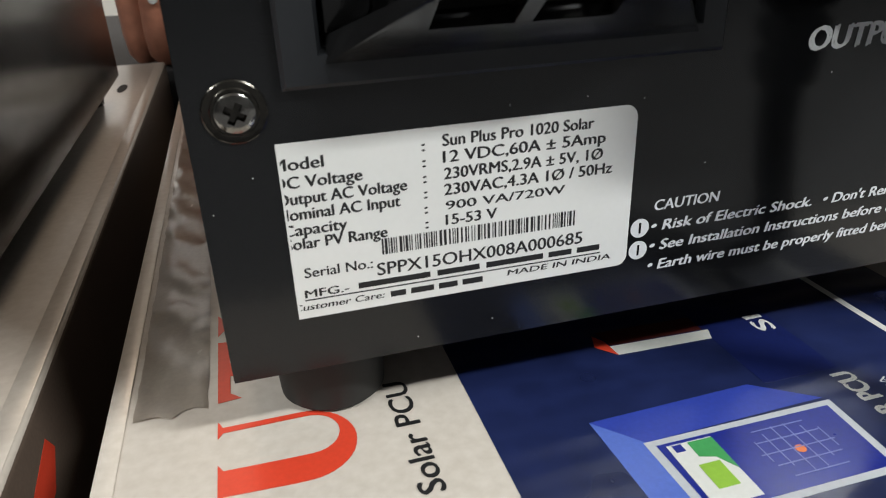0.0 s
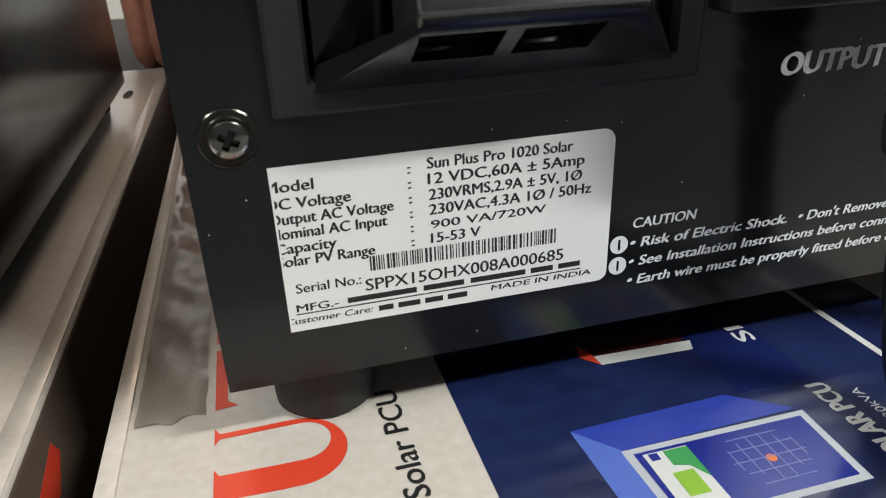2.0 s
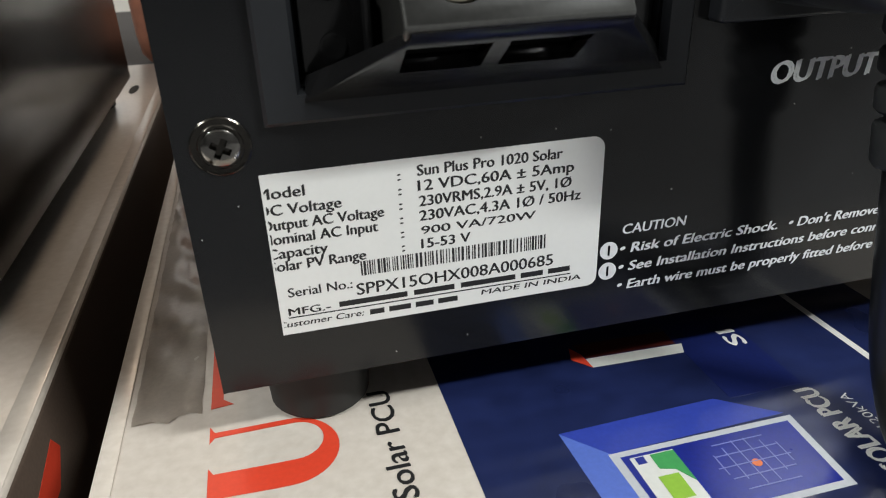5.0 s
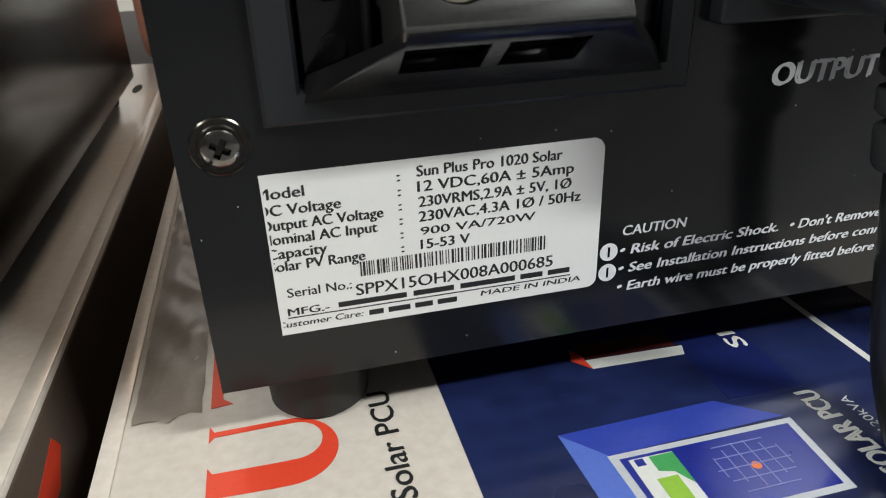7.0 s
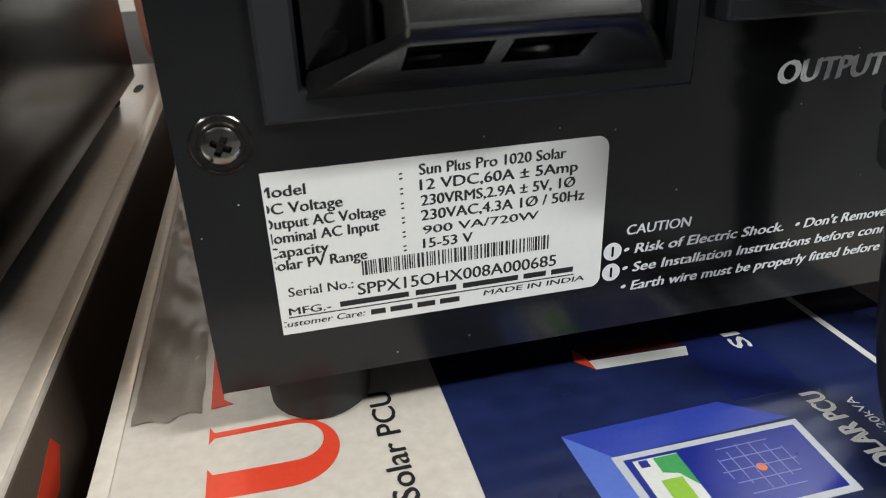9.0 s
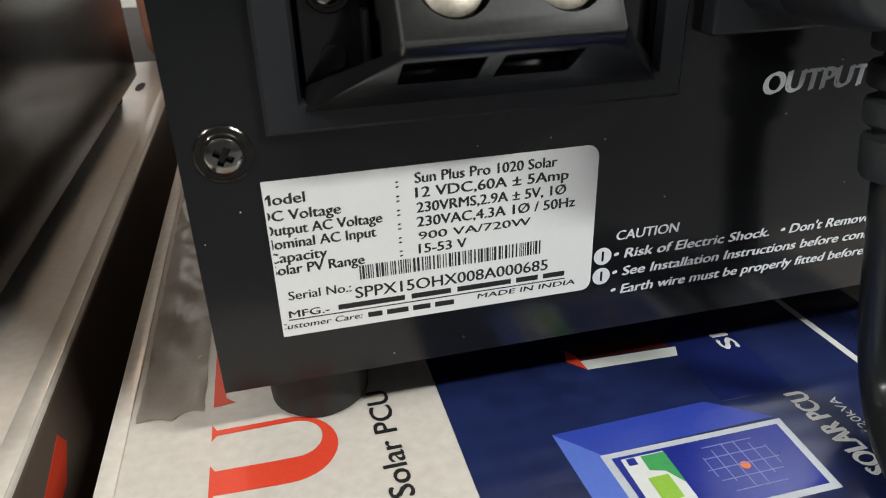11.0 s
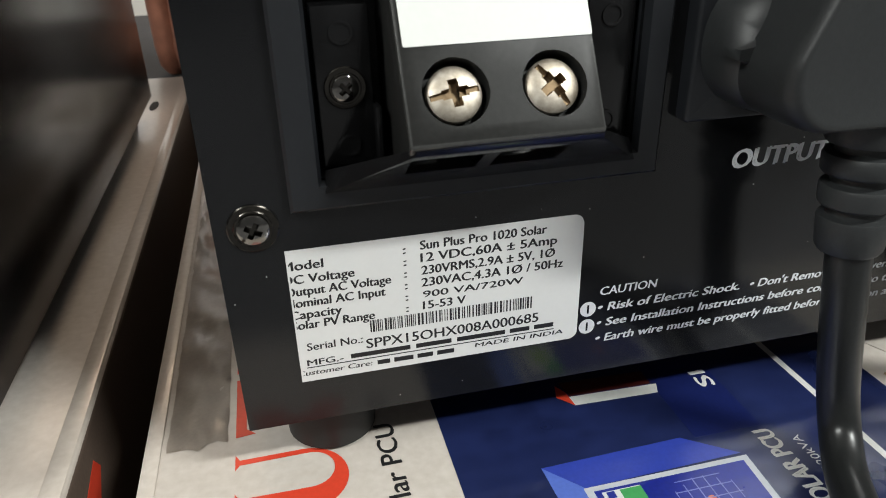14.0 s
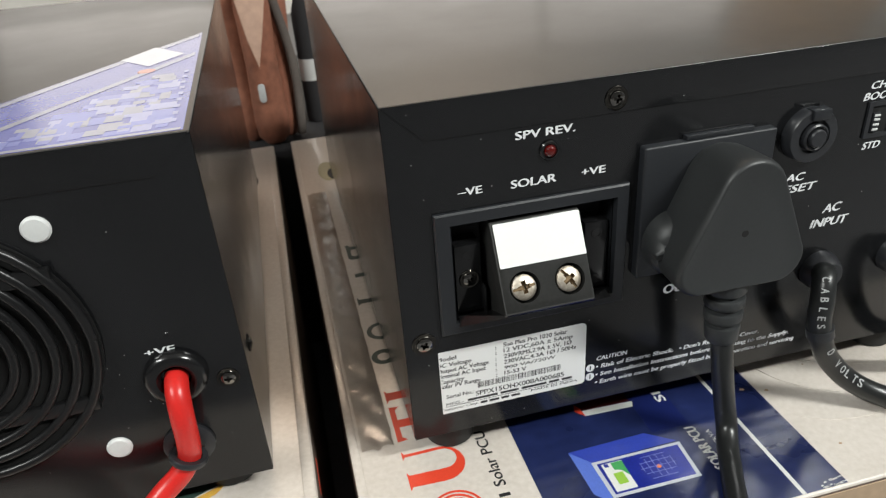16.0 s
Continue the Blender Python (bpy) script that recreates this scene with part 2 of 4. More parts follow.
def tube(points, radius, seg=20, bm=None, smooth_steps=8):
    own = bmesh.new()
    pts = spline(points, smooth_steps) if smooth_steps else [Vector(p) for p in points]
    rings, up = [], None
    for i, p in enumerate(pts):
        tan = (pts[min(i + 1, len(pts) - 1)] - pts[max(i - 1, 0)]).normalized()
        if up is None:
            up = tan.orthogonal().normalized()
        up = (up - tan * up.dot(tan)).normalized()
        side = tan.cross(up)
        rings.append([own.verts.new(p + radius * (math.cos(2 * math.pi * k / seg) * up + math.sin(2 * math.pi * k / seg) * side)) for k in range(seg)])
    for a, b in zip(rings, rings[1:]):
        for k in range(seg):
            own.faces.new((a[k], a[(k + 1) % seg], b[(k + 1) % seg], b[k]))
    own.faces.new(rings[0][::-1])
    own.faces.new(rings[-1])
    return join(bm, own)


def slab(outline, at, u, v, thick, bm=None, bevel=0.0, round_all=0.0):
    """Extrudes a flat outline of (a, b) along u x v, from the plane through a point."""
    own = bmesh.new()
    u, v, o = Vector(u), Vector(v), Vector(at)
    n = u.cross(v).normalized()
    low = [own.verts.new(o + u * a + v * b) for a, b in outline]
    high = [own.verts.new(o + u * a + v * b + n * thick) for a, b in outline]
    own.faces.new(low[::-1])
    top = own.faces.new(high)
    for i in range(len(low)):
        j = (i + 1) % len(low)
        own.faces.new((low[i], low[j], high[j], high[i]))
    if bevel:
        bmesh.ops.bevel(own, geom=top.edges[:], offset=bevel, segments=3, affect="EDGES", profile=0.5)
    if round_all:
        bmesh.ops.bevel(own, geom=own.edges[:], offset=round_all, segments=2, affect="EDGES", profile=0.5)
    return join(bm, own)


def ring_plate(outer, inner, y_front, y_back, bm=None, inset=0.0, chamfer=0.0):
    """A rectangular plate in the x-z plane with a rectangular opening through it."""
    own = bmesh.new()

    def corners(r, y, g=0.0):
        x0, x1, z0, z1 = r
        return [own.verts.new((x, y, z)) for x, z in ((x0 - g, z0 - g), (x1 + g, z0 - g), (x1 + g, z1 + g), (x0 - g, z1 + g))]
    of, om, ob_, jf, jb = corners(outer, y_front, -chamfer), corners(outer, y_front + chamfer), corners(outer, y_back), corners(inner, y_front, inset), corners(inner, y_back)
    if not chamfer:
        bmesh.ops.weld_verts(own, targetmap=dict(zip(om, of)))
        om = of
    for i in range(4):
        j = (i + 1) % 4
        own.faces.new((of[i], of[j], jf[j], jf[i]))
        own.faces.new((ob_[i], ob_[j], jb[j], jb[i]))
        own.faces.new((om[i], om[j], ob_[j], ob_[i]))
        if chamfer:
            own.faces.new((of[i], of[j], om[j], om[i]))
        own.faces.new((jf[i], jf[j], jb[j], jb[i]))
    return join(bm, own)


def rounded(w0, w1, h0, h1, radii, seg=6):
    """A rectangle's outline with its own radius at each corner: low left, low right, high right, high left."""
    out = []
    for (cx, cy, a0), r in zip(((w0, h0, 180), (w1, h0, 270), (w1, h1, 0), (w0, h1, 90)), radii):
        if r <= 0:
            out.append((cx, cy))
            continue
        ox, oy = cx + (r if cx == w0 else -r), cy + (r if cy == h0 else -r)
        for k in range(seg + 1):
            a = radians(a0 + 90 * k / seg)
            out.append((ox + r * math.cos(a), oy + r * math.sin(a)))
    return out


def letters(name, words, parent, mat, at, u, v, width, cap, lean=0.0, bold=0.0, label="", trim=None):
    """Flat lettering of a given width and capital height, from its baseline's start."""
    cu = bpy.data.curves.new(name, "FONT")
    cu.body, cu.shear, cu.resolution_u = words, lean, 3
    ob = new(name, cu)
    me = bpy.data.meshes.new_from_object(ob)
    bpy.data.objects.remove(ob)
    bpy.data.curves.remove(cu)
    bm = bmesh.new()
    bm.from_mesh(me)
    bpy.data.meshes.remove(me)
    lo, hi = min(w.co.x for w in bm.verts), max(w.co.x for w in bm.verts)
    u, v, o = Vector(u), Vector(v), Vector(at)
    n = u.cross(v).normalized()
    if bold:
        again = bmesh.ops.duplicate(bm, geom=bm.verts[:] + bm.edges[:] + bm.faces[:])["geom"]
        twin = {e for e in again if isinstance(e, bmesh.types.BMVert)}
    else:
        twin = set()
    for w in bm.verts:
        side = bold * cap * (1 if w in twin else -1)
        w.co = o + u * ((w.co.x - lo) / (hi - lo) * width + side) + v * (w.co.y / 0.70 * cap + 0.4 * side) + n * (0.012 if w in twin else 0)
    if trim is not None:
        bmesh.ops.bisect_plane(bm, geom=bm.verts[:] + bm.edges[:] + bm.faces[:], plane_co=(trim, 0, 0), plane_no=(1, 0, 0), clear_inner=True)
    return part(name, bm, mat, parent, label)


def carve(ob, cutter_bm):
    """Cuts a cutter's volume out of a part, once, and leaves a plain mesh."""
    cut = part("cutter", cutter_bm, DARK_HOLE)
    cut.matrix_world = Matrix.Translation(-BASE[ob.name] * 0.001)
    mod = ob.modifiers.new("cut", "BOOLEAN")
    cut_parent, ob.parent = ob.parent, None
    mod.object, mod.operation, mod.solver = cut, "DIFFERENCE", "EXACT"
    bpy.context.view_layer.update()
    me = bpy.data.meshes.new_from_object(ob.evaluated_get(bpy.context.evaluated_depsgraph_get()))
    ob.modifiers.clear()
    ob.data, ob.parent = me, cut_parent
    me.polygons.foreach_set("use_smooth", [True] * len(me.polygons))
    me.set_sharp_from_angle(angle=radians(38))
    bpy.data.objects.remove(cut)


X, Y, Z = Vector((1, 0, 0)), Vector((0, 1, 0)), Vector((0, 0, 1))


def on_panel(words, parent, mat, x0, x1, z, cap, y=-0.08, lean=0.0, bold=0.0, name="lettering", trim=None):
    return letters(name, words, parent, mat, (x0, y, z), X, Z, x1 - x0, cap, lean, bold, trim=trim)

# ---- the room, an assumed shell out of view ----
ROOM = (-3000, 3500, -2700, 2800, -260, 2500)


def setting(name, bm, mat, label, category):
    return tagged(part(name, bm, mat), label, category, kind="structure")


rx0, rx1, ry0, ry1, rz0, rz1 = ROOM
setting("floor", box(rx0 - 120, rx1 + 120, ry0 - 120, ry1 + 120, rz0 - 100, rz0), FLOOR_TILE, "grey stone floor under the cartons", "floor")
setting("ceiling", box(rx0 - 120, rx1 + 120, ry0 - 120, ry1 + 120, rz1, rz1 + 100), CEILING_PAINT, "plain white ceiling", "ceiling")
wall = box(rx0, rx1, ry1, ry1 + 120, rz0, 190)
for w in ((rx0, rx1, ry1, ry1 + 120, 1600, rz1), (rx0, -1050, ry1, ry1 + 120, 190, 1600), (2250, rx1, ry1, ry1 + 120, 190, 1600)):
    box(*w, bm=wall)
setting("wall_north", wall, WALL_PAINT, "unseen white wall with the added wide window", "wall")
# Assumed window, out of view, framing the lamp the lids reflect.
win = root("unseen_window_1", (600, ry1 + 60, 190), "unseen wide window with slim frame, added for the lids' reflection", "window", kind="structure")
for x in (-1025, 58, 1142, 2225):
    part("mullion", box(x - 25, x + 25, ry1 + 20, ry1 + 50, 240, 1550, 3), CEILING_PAINT, win)
for z in (215, 1575):
    part("frame_rail", box(-1050, 2250, ry1 + 20, ry1 + 50, z - 25, z + 25, 3), CEILING_PAINT, win)
# Unseen brown panel, added to brown the reflection at the lid's right end.
tagged(part("reflected_door_1", box(2275, 3175, ry1 - 45, ry1 - 2, rz0, 1800, 4), WOOD_DOOR), "unseen brown door, added for the lid's reflection", "door", kind="structure")
# Unseen walls, added dark so the black panel mirrors little brightness.
setting("wall_south", box(rx0, rx1, ry0 - 120, ry0, rz0, rz1), DARK_WALL, "unseen charcoal wall, kept dark for the panel's reflections", "wall")
setting("wall_west", box(rx0 - 120, rx0, ry0 - 120, ry1 + 120, rz0, rz1), DARK_WALL, "unseen charcoal wall, kept dark for the panel's reflections", "wall")
setting("wall_east", box(rx1, rx1 + 120, ry0 - 120, ry1 + 120, rz0, rz1), DARK_WALL, "unseen charcoal wall, kept dark for the panel's reflections", "wall")


# ---- cartons ----
def carton(x0, x1, y0, y1, label):
    c = root("carton", ((x0 + x1) / 2, (y0 + y1) / 2, rz0), label, "carton", "cartons under the inverters")
    # Sides far darker than KRAFT: the gap's shade is put into their colour.
    part("carton_body", box(x0, x1, y0, y1, rz0, -0.6, 2.0, 3), SHADED_CARTON_SIDE, c)
    part("carton_top", box(x0 + 0.4, x1 - 0.4, y0 + 0.4, y1 - 0.4, -3, 0, 1.6, 3), CARTON, c, "pale coated top flap")
    return c


KRAFT = material("kraft_board", (0.46, 0.33, 0.22), 0.7, vary=0.15, bump=0.2, bump_scale=300, grain=200, blotch=20)
right_carton = carton(-30, 330, -66.5, 485, "pale printed carton lying under the inverter")
part("front_board", box(-29, 329, -66.9, -66.45, rz0 + 1, -2.2), KRAFT, right_carton, "bare kraft board front")
left_carton = carton(-420, -46.5, -60, 480, "pale printed carton under the second inverter")


def ground_print(name, outline, mat, parent, z=0.12, label="", thick=0.06):
    return part(name, slab(outline, (0, 0, z), X, Y, thick), mat, parent, label)


def rect(x0, x1, y0, y1):
    return [(x0, y0), (x1, y0), (x1, y1), (x0, y1)]


def arc(cx, cy, r, a0, a1, n=14):
    return [(cx + r * math.cos(radians(a0 + (a1 - a0) * k / n)), cy + r * math.sin(radians(a0 + (a1 - a0) * k / n))) for k in range(n + 1)]


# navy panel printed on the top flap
navy = ground_print("printed_panel", rect(48, 176, -64.7, 150), NAVY, right_carton, 0.05, "navy printed panel")
# Deeper blue patch paints the plug's dark reflection into the glossy panel.
ground_print("plug_reflection_patch", [(112, 20), (131.5, 20), (131.5, -12), (112, -12)], NAVY_REFLECTION, navy, 0.15)
ground_print("border_line", rect(153.5, 155.5, -64.7, 60), PALE_PRINT, navy, 0.15)
# drawn device: pale box with a tilted front
ground_print("drawn_top", [(69, -12), (108, -11), (120, -20), (77, -21)], BLUE, navy, 0.15)
ground_print("drawn_side", [(69, -12), (77, -21), (77, -46), (70, -38)], PALE_BLUE, navy, 0.15)
ground_print("drawn_frame", [(76.4, -21), (77.2, -42.6), (119.6, -42.6), (121, -21)], SILVER_PRINT, navy, 0.16)
ground_print("drawn_screen", [(78.4, -22.6), (79, -41), (117.8, -41), (119.1, -22.6)], SCREEN_BLUE, navy, 0.26)
ground_print("drawn_sidebar", rect(80, 90, -40, -23.5), PALE_PRINT, navy, 0.36)
ground_print("drawn_leaf", [(84.5, -23.8), (90, -23.8), (90, -33), (87.6, -29), (84.5, -28)], GREEN_PRINT, navy, 0.46)
ground_print("drawn_battery", rect(83, 87.6, -36.5, -30), LIME_PRINT, navy, 0.46)
ground_print("drawn_notch", rect(81, 83, -25.8, -23.8), SCREEN_BLUE, navy, 0.46)
ground_print("drawn_dot", arc(104.5, -32, 1.1, 0, 337, 15), ORANGE_PRINT, navy, 0.36)
GRID = material("faint_grid_print", (0.20, 0.23, 0.52), 0.35)
for i in range(6):
    ground_print("drawn_grid", rect(97 + 3 * i, 97.25 + 3 * i, -38.5 + 2 * abs(i - 2.5), -24 - 1.5 * abs(i - 2.5)), GRID, navy, 0.36)
for i in range(5):
    ground_print("drawn_grid", rect(96 + 1.2 * abs(i - 2), 113 - 1.2 * abs(i - 2), -38 + 3.2 * i, -37.75 + 3.2 * i), GRID, navy, 0.37)
letters("lettering", "SOLAR PCU", navy, PALE_PRINT, (132.6, -41.5, 0.22), Y, -X, 27.5, 5.2, 0.0, 0.05)
letters("lettering", "A-120kVA", navy, PALE_PRINT, (138.4, -35, 0.22), Y, -X, 17, 2.4)
letters("lettering", "SI", navy, PALE_PRINT, (130, 6.5, 0.22), Y, -X, 7.0, 5.0, 0.0, 0.05)
flag = ground_print("printed_banner", [(87, 8.5), (112, 7.6), (113.5, 11.4), (86.6, 12.4)], PALE_PRINT, navy, 0.16)
ground_print("banner_tip", [(83, 13), (87, 8.4), (86.4, 14.5), (84.5, 18)], RED_PRINT, navy, 0.2)
# Red band mixed dark: its shade under the case is put into the colour.
ground_print("banner_band", [(87, 12.8), (113.5, 11.9), (113.5, 18), (86, 19)], SHADED_RED_PRINT, navy, 0.14)

# red mark: upright bars and a bowl
bowl = [(-6, 13.2), (-6, 7.4), (-4.9, 9.2), (8, 9.4)] + arc(12.7, 3.25, 6.15, 90, -90, 16) + [(8, -2.9), (-4.9, -2.6), (-6, -0.6), (-6, -12), (-4.9, -9.8), (8, -10.35)] + arc(11.3, 0.35, 10.7, -90, 90, 20) + [(8, 11.05), (-4.9, 11.0)]
ground_print("red_bowl_mark", bowl, RED_PRINT, right_carton, 0.1, "red printed mark")
ground_print("red_bar_mark", [(-6, 20), (-0.8, 20.6), (-3.2, 23), (-3.2, 30), (21, 30), (21, 35.5), (-3.2, 35.5), (-3.2, 43), (-0.8, 45.4), (-6, 46)], RED_PRINT, right_carton, 0.1, "red printed mark")
ground_print("red_bar_mark", [(-6, 49), (-6, 60), (-4.6, 57.5), (21, 57.5), (21, 51.5), (-4.6, 51.5)], RED_PRINT, right_carton, 0.1, "red printed mark")
part("flap_edge", box(-29.4, -25.2, -64, 480, 0, 0.35, 0.15), CARTON, right_carton)
part("flap_edge", box(-53, -47.6, -56, 476, 0, 0.35, 0.15), CARTON, left_carton)
for i, r in enumerate((12.5, 10.4, 8.3, 6.2)):
    ground_print("red_ring_mark", arc(11, -29.5, r, 0, 180, 18) + arc(11, -29.5, r - 1.2, 180, 0, 18), RED_PRINT, right_carton, 0.1, "red printed rings")
letters("lettering", "1", right_carton, INK, (35.6, -27, 0.15), Y, -X, 1.6, 5.2, bold=0.03)
letters("lettering", "Solar PCU", right_carton, INK, (35.6, -20.8, 0.15), Y, -X, 35.8, 5.3, bold=0.03)
# dark green strokes of a word half hidden under the case
for name, cx, cy, r, hole, a0, a1 in (("green_ring_mark", -0.6, 90.0, 7.0, 3.6, 0, 337), ("green_bow_mark", 2.6, 115.8, 9.0, 6.0, 78, 282)):
    if a1 == 337:
        bm = slab(arc(cx, cy, r, 0, 180, 16) + arc(cx, cy, hole, 180, 0, 16), (0, 0, 0.1), X, Y, 0.06)
        slab(arc(cx, cy, r, 180, 360, 16) + arc(cx, cy, hole, 360, 180, 16), (0, 0, 0.1), X, Y, 0.06, bm=bm)
    else:
        bm = slab(arc(cx, cy, r, a0, a1, 18) + arc(cx, cy, hole, a1, a0, 18), (0, 0, 0.1), X, Y, 0.06)
    part(name, bm, DARK_GREEN_PRINT, right_carton)
ground_print("green_bar_mark", [(-6.6, 147.0), (-5.2, 149.6), (8, 149.8), (8, 154.2), (-5.2, 154.4), (-6.6, 157.4)], DARK_GREEN_PRINT, right_carton, 0.1)
ground_print("green_dot_mark", rect(-3.6, 4.2, 183.6, 188.4), DARK_GREEN_PRINT, right_carton, 0.1)
ground_print("green_arch_mark", [(8, 209), (-3.0, 209.4), (-4.6, 212), (-4.6, 228), (-5.0, 232), (-2.6, 232), (-1.6, 229), (8, 229), (8, 224.6), (-1.4, 224.4), (-2.0, 216), (-0.4, 214), (8, 213.6)], DARK_GREEN_PRINT, right_carton, 0.1)

# grip slots near the far end, shade as flat black patches; loose tape beside
oval = [(-1.5 + 8.5 * math.cos(k * math.pi / 9), 386 + 24 * math.sin(k * math.pi / 9)) for k in range(18)]
ground_print("slot_print", oval, OLIVE_PRINT, right_carton, 0.1, "olive printed oval")
ground_print("slot_shade_patch", [(2 + 4 * math.cos(k * math.pi / 6), 378 + 13 * math.sin(k * math.pi / 6)) for k in range(12)], DARK_HOLE, right_carton, 0.18)
ground_print("slot_shade_patch", [(-67.5 + 3 * math.cos(k * math.pi / 6), 388 + 13 * math.sin(k * math.pi / 6)) for k in range(12)], DARK_HOLE, left_carton, 0.1)


def packing_tape(x0, step, y0, parent, seed):
    bm, rng = bmesh.new(), random.Random(seed)
    grid = [[bm.verts.new((x0 + step * i + 0.5 * rng.random(), y0 + 3.6 * j + 1.6 * rng.random() * (1 + (j == 0)), 0.2 + 0.5 * rng.random() + 0.3 * math.sin(0.9 * j + i))) for i in range(7)] for j in range(90)]
    for p in grid:
        for w in (p[0], p[-1]):
            w.co.z = 0.12
    for p, q in zip(grid, grid[1:]):
        for i in range(6):
            bm.faces.new((p[i], p[i + 1], q[i + 1], q[i]))
    bmesh.ops.solidify(bm, geom=bm.faces[:], thickness=0.06)
    part("packing_tape", bm, TAPE, parent, "rumpled clear packing tape", angle=80)


packing_tape(-24.0, 2.6, 17, right_carton, 11)

rng = random.Random(3)
for i in range(16):
    x, y = 160 + rng.random() * 15, -64.6 + 3.5 * rng.random() ** 2
    w, d = 0.6 + rng.random() * 2.6, 0.3 + rng.random() * 0.9
    ground_print("scuff", [(x, y), (x + w, y + d * 0.3), (x + w * 0.8, y + d), (x + w * 0.1, y + d * 0.7)], PALE_PRINT, right_carton, 0.2)

STAIN = material("rust_stain", (0.34, 0.22, 0.12), 0.5, vary=0.3, grain=600, blotch=120)
for x, y, r in ((180.7, -2.6, 1.6), (169.4, 1.7, 1.8), (189.0, -44.5, 1.2), (210.9, 9.2, 0.9)):
    ground_print("stain", [(x + r * (0.7 + 0.3 * math.sin(3 * k + x)) * math.cos(k * math.pi / 6), y + 0.7 * r * (0.7 + 0.3 * math.cos(2 * k)) * math.sin(k * math.pi / 6)) for k in range(12)], STAIN, right_carton, 0.12, thick=0.02)
for pts in ([(186, 14, -0.05), (192, 2, 0.1), (203, -9, 0.1), (214, -14, -0.1)], [(181, -22, -0.1), (196, -30, 0.12), (216, -33, 0.1), (240, -30, -0.1)], [(205, 18, -0.1), (222, 6, 0.12), (246, -2, -0.1)],):
    part("crease", tube(pts, 0.35, 8), CARTON, right_carton)

# second carton's print
ground_print("yellow_print", [(-150, 4), (-104, 9), (-92, 14), (-86, 21), (-92, 18), (-104, 13), (-150, 8)], YELLOW_PRINT, left_carton, 0.1)
ground_print("dark_print", [(-150, 9), (-104, 14), (-92, 19), (-86, 23), (-86, 60), (-150, 60)], DARK_GREEN_PRINT, left_carton, 0.1)
part("red_print", slab([(13, -14), (33, -9.5), (37, -15), (29, -22), (19, -22)], (-46.46, 0, 0), Y, Z, 0.08), RED_PRINT, left_carton)


# ---- inverter housings ----
def screw(parent, at, r, mat, turn=0.3, axis=(0, -1, 0), washer=True, name="screw", deep=0.9, arm=0.62, label="", slot=None):
    """A domed cross-head screw on its flanged washer."""
    a = Vector(axis)
    s = part(name, lathe([(r * 0.98, 0), (r, 0.3), (r * 0.95, 0.5), (r * 0.84, 0.42), (r * 0.76, 0.42), (r * 0.72, 0.62), (r * 0.6, 0.62), (0, 0.5)] if washer else [(r * 0.72, 0), (0, 0.1)], at, axis), mat, parent, label)
    hr = r * (0.62 if washer else 0.72)
    dome = [(hr * q, 0.5 + hr * 0.42 * math.sqrt(1 - 0.8 * q * q)) for q in (1.0, 0.95, 0.88, 0.78, 0.66, 0.52, 0.36, 0.18)]
    head = part("screw_head", lathe([(hr, 0.2)] + dome + [(0, 0.5 + hr * 0.42)], at, axis, 48), SCREW_STEEL if washer else mat, s, angle=50)
    rot = Vector((0, 0, 1)).rotation_difference(a).to_matrix()
    u, v = Vector((math.cos(turn), -math.sin(turn), 0)), Vector((math.sin(turn), math.cos(turn), 0))
    top, low = 0.5 + hr * 0.6, 0.5 + hr * (0.42 - 0.36 * deep * (1.6 if washer else 1.0))
    arms = [(u, v, arm, 0.20, low), (v, u, arm, 0.20, low)]
    if not washer:
        arms.append((u, v, 1.2, 0.135, 0.5 + hr * (0.42 - 0.24 * deep)))
    for along, across, half, wide, floor_h in arms:
        bm = bmesh.new()
        vs = [bm.verts.new(rot @ (along * (hr * half * (1.0 if h == top else 0.72) * i) + across * (hr * wide * (1.0 if h == top else 0.72) * j) + Vector((0, 0, h))) + Vector(at)) for h in (floor_h, top) for i, j in ((-1, -1), (1, -1), (1, 1), (-1, 1))]
        for f in ((3, 2, 1, 0), (4, 5, 6, 7), (0, 1, 5, 4), (1, 2, 6, 5), (2, 3, 7, 6), (3, 0, 4, 7)):
            bm.faces.new([vs[i] for i in f])
        carve(head, bm)
    if slot:
        head.data.materials.append(slot)
        centre = (Vector(at) - BASE[s.name]) * 0.001
        for f in head.data.polygons:
            p = rot.transposed() @ (f.center - centre) * 1000
            q = min(1.0, p.xy.length / hr)
            f.material_index = int(p.z > 0.25 and q < 0.97 and p.z < 0.5 + hr * 0.42 * math.sqrt(1 - 0.8 * q * q) - 0.12)
    return s


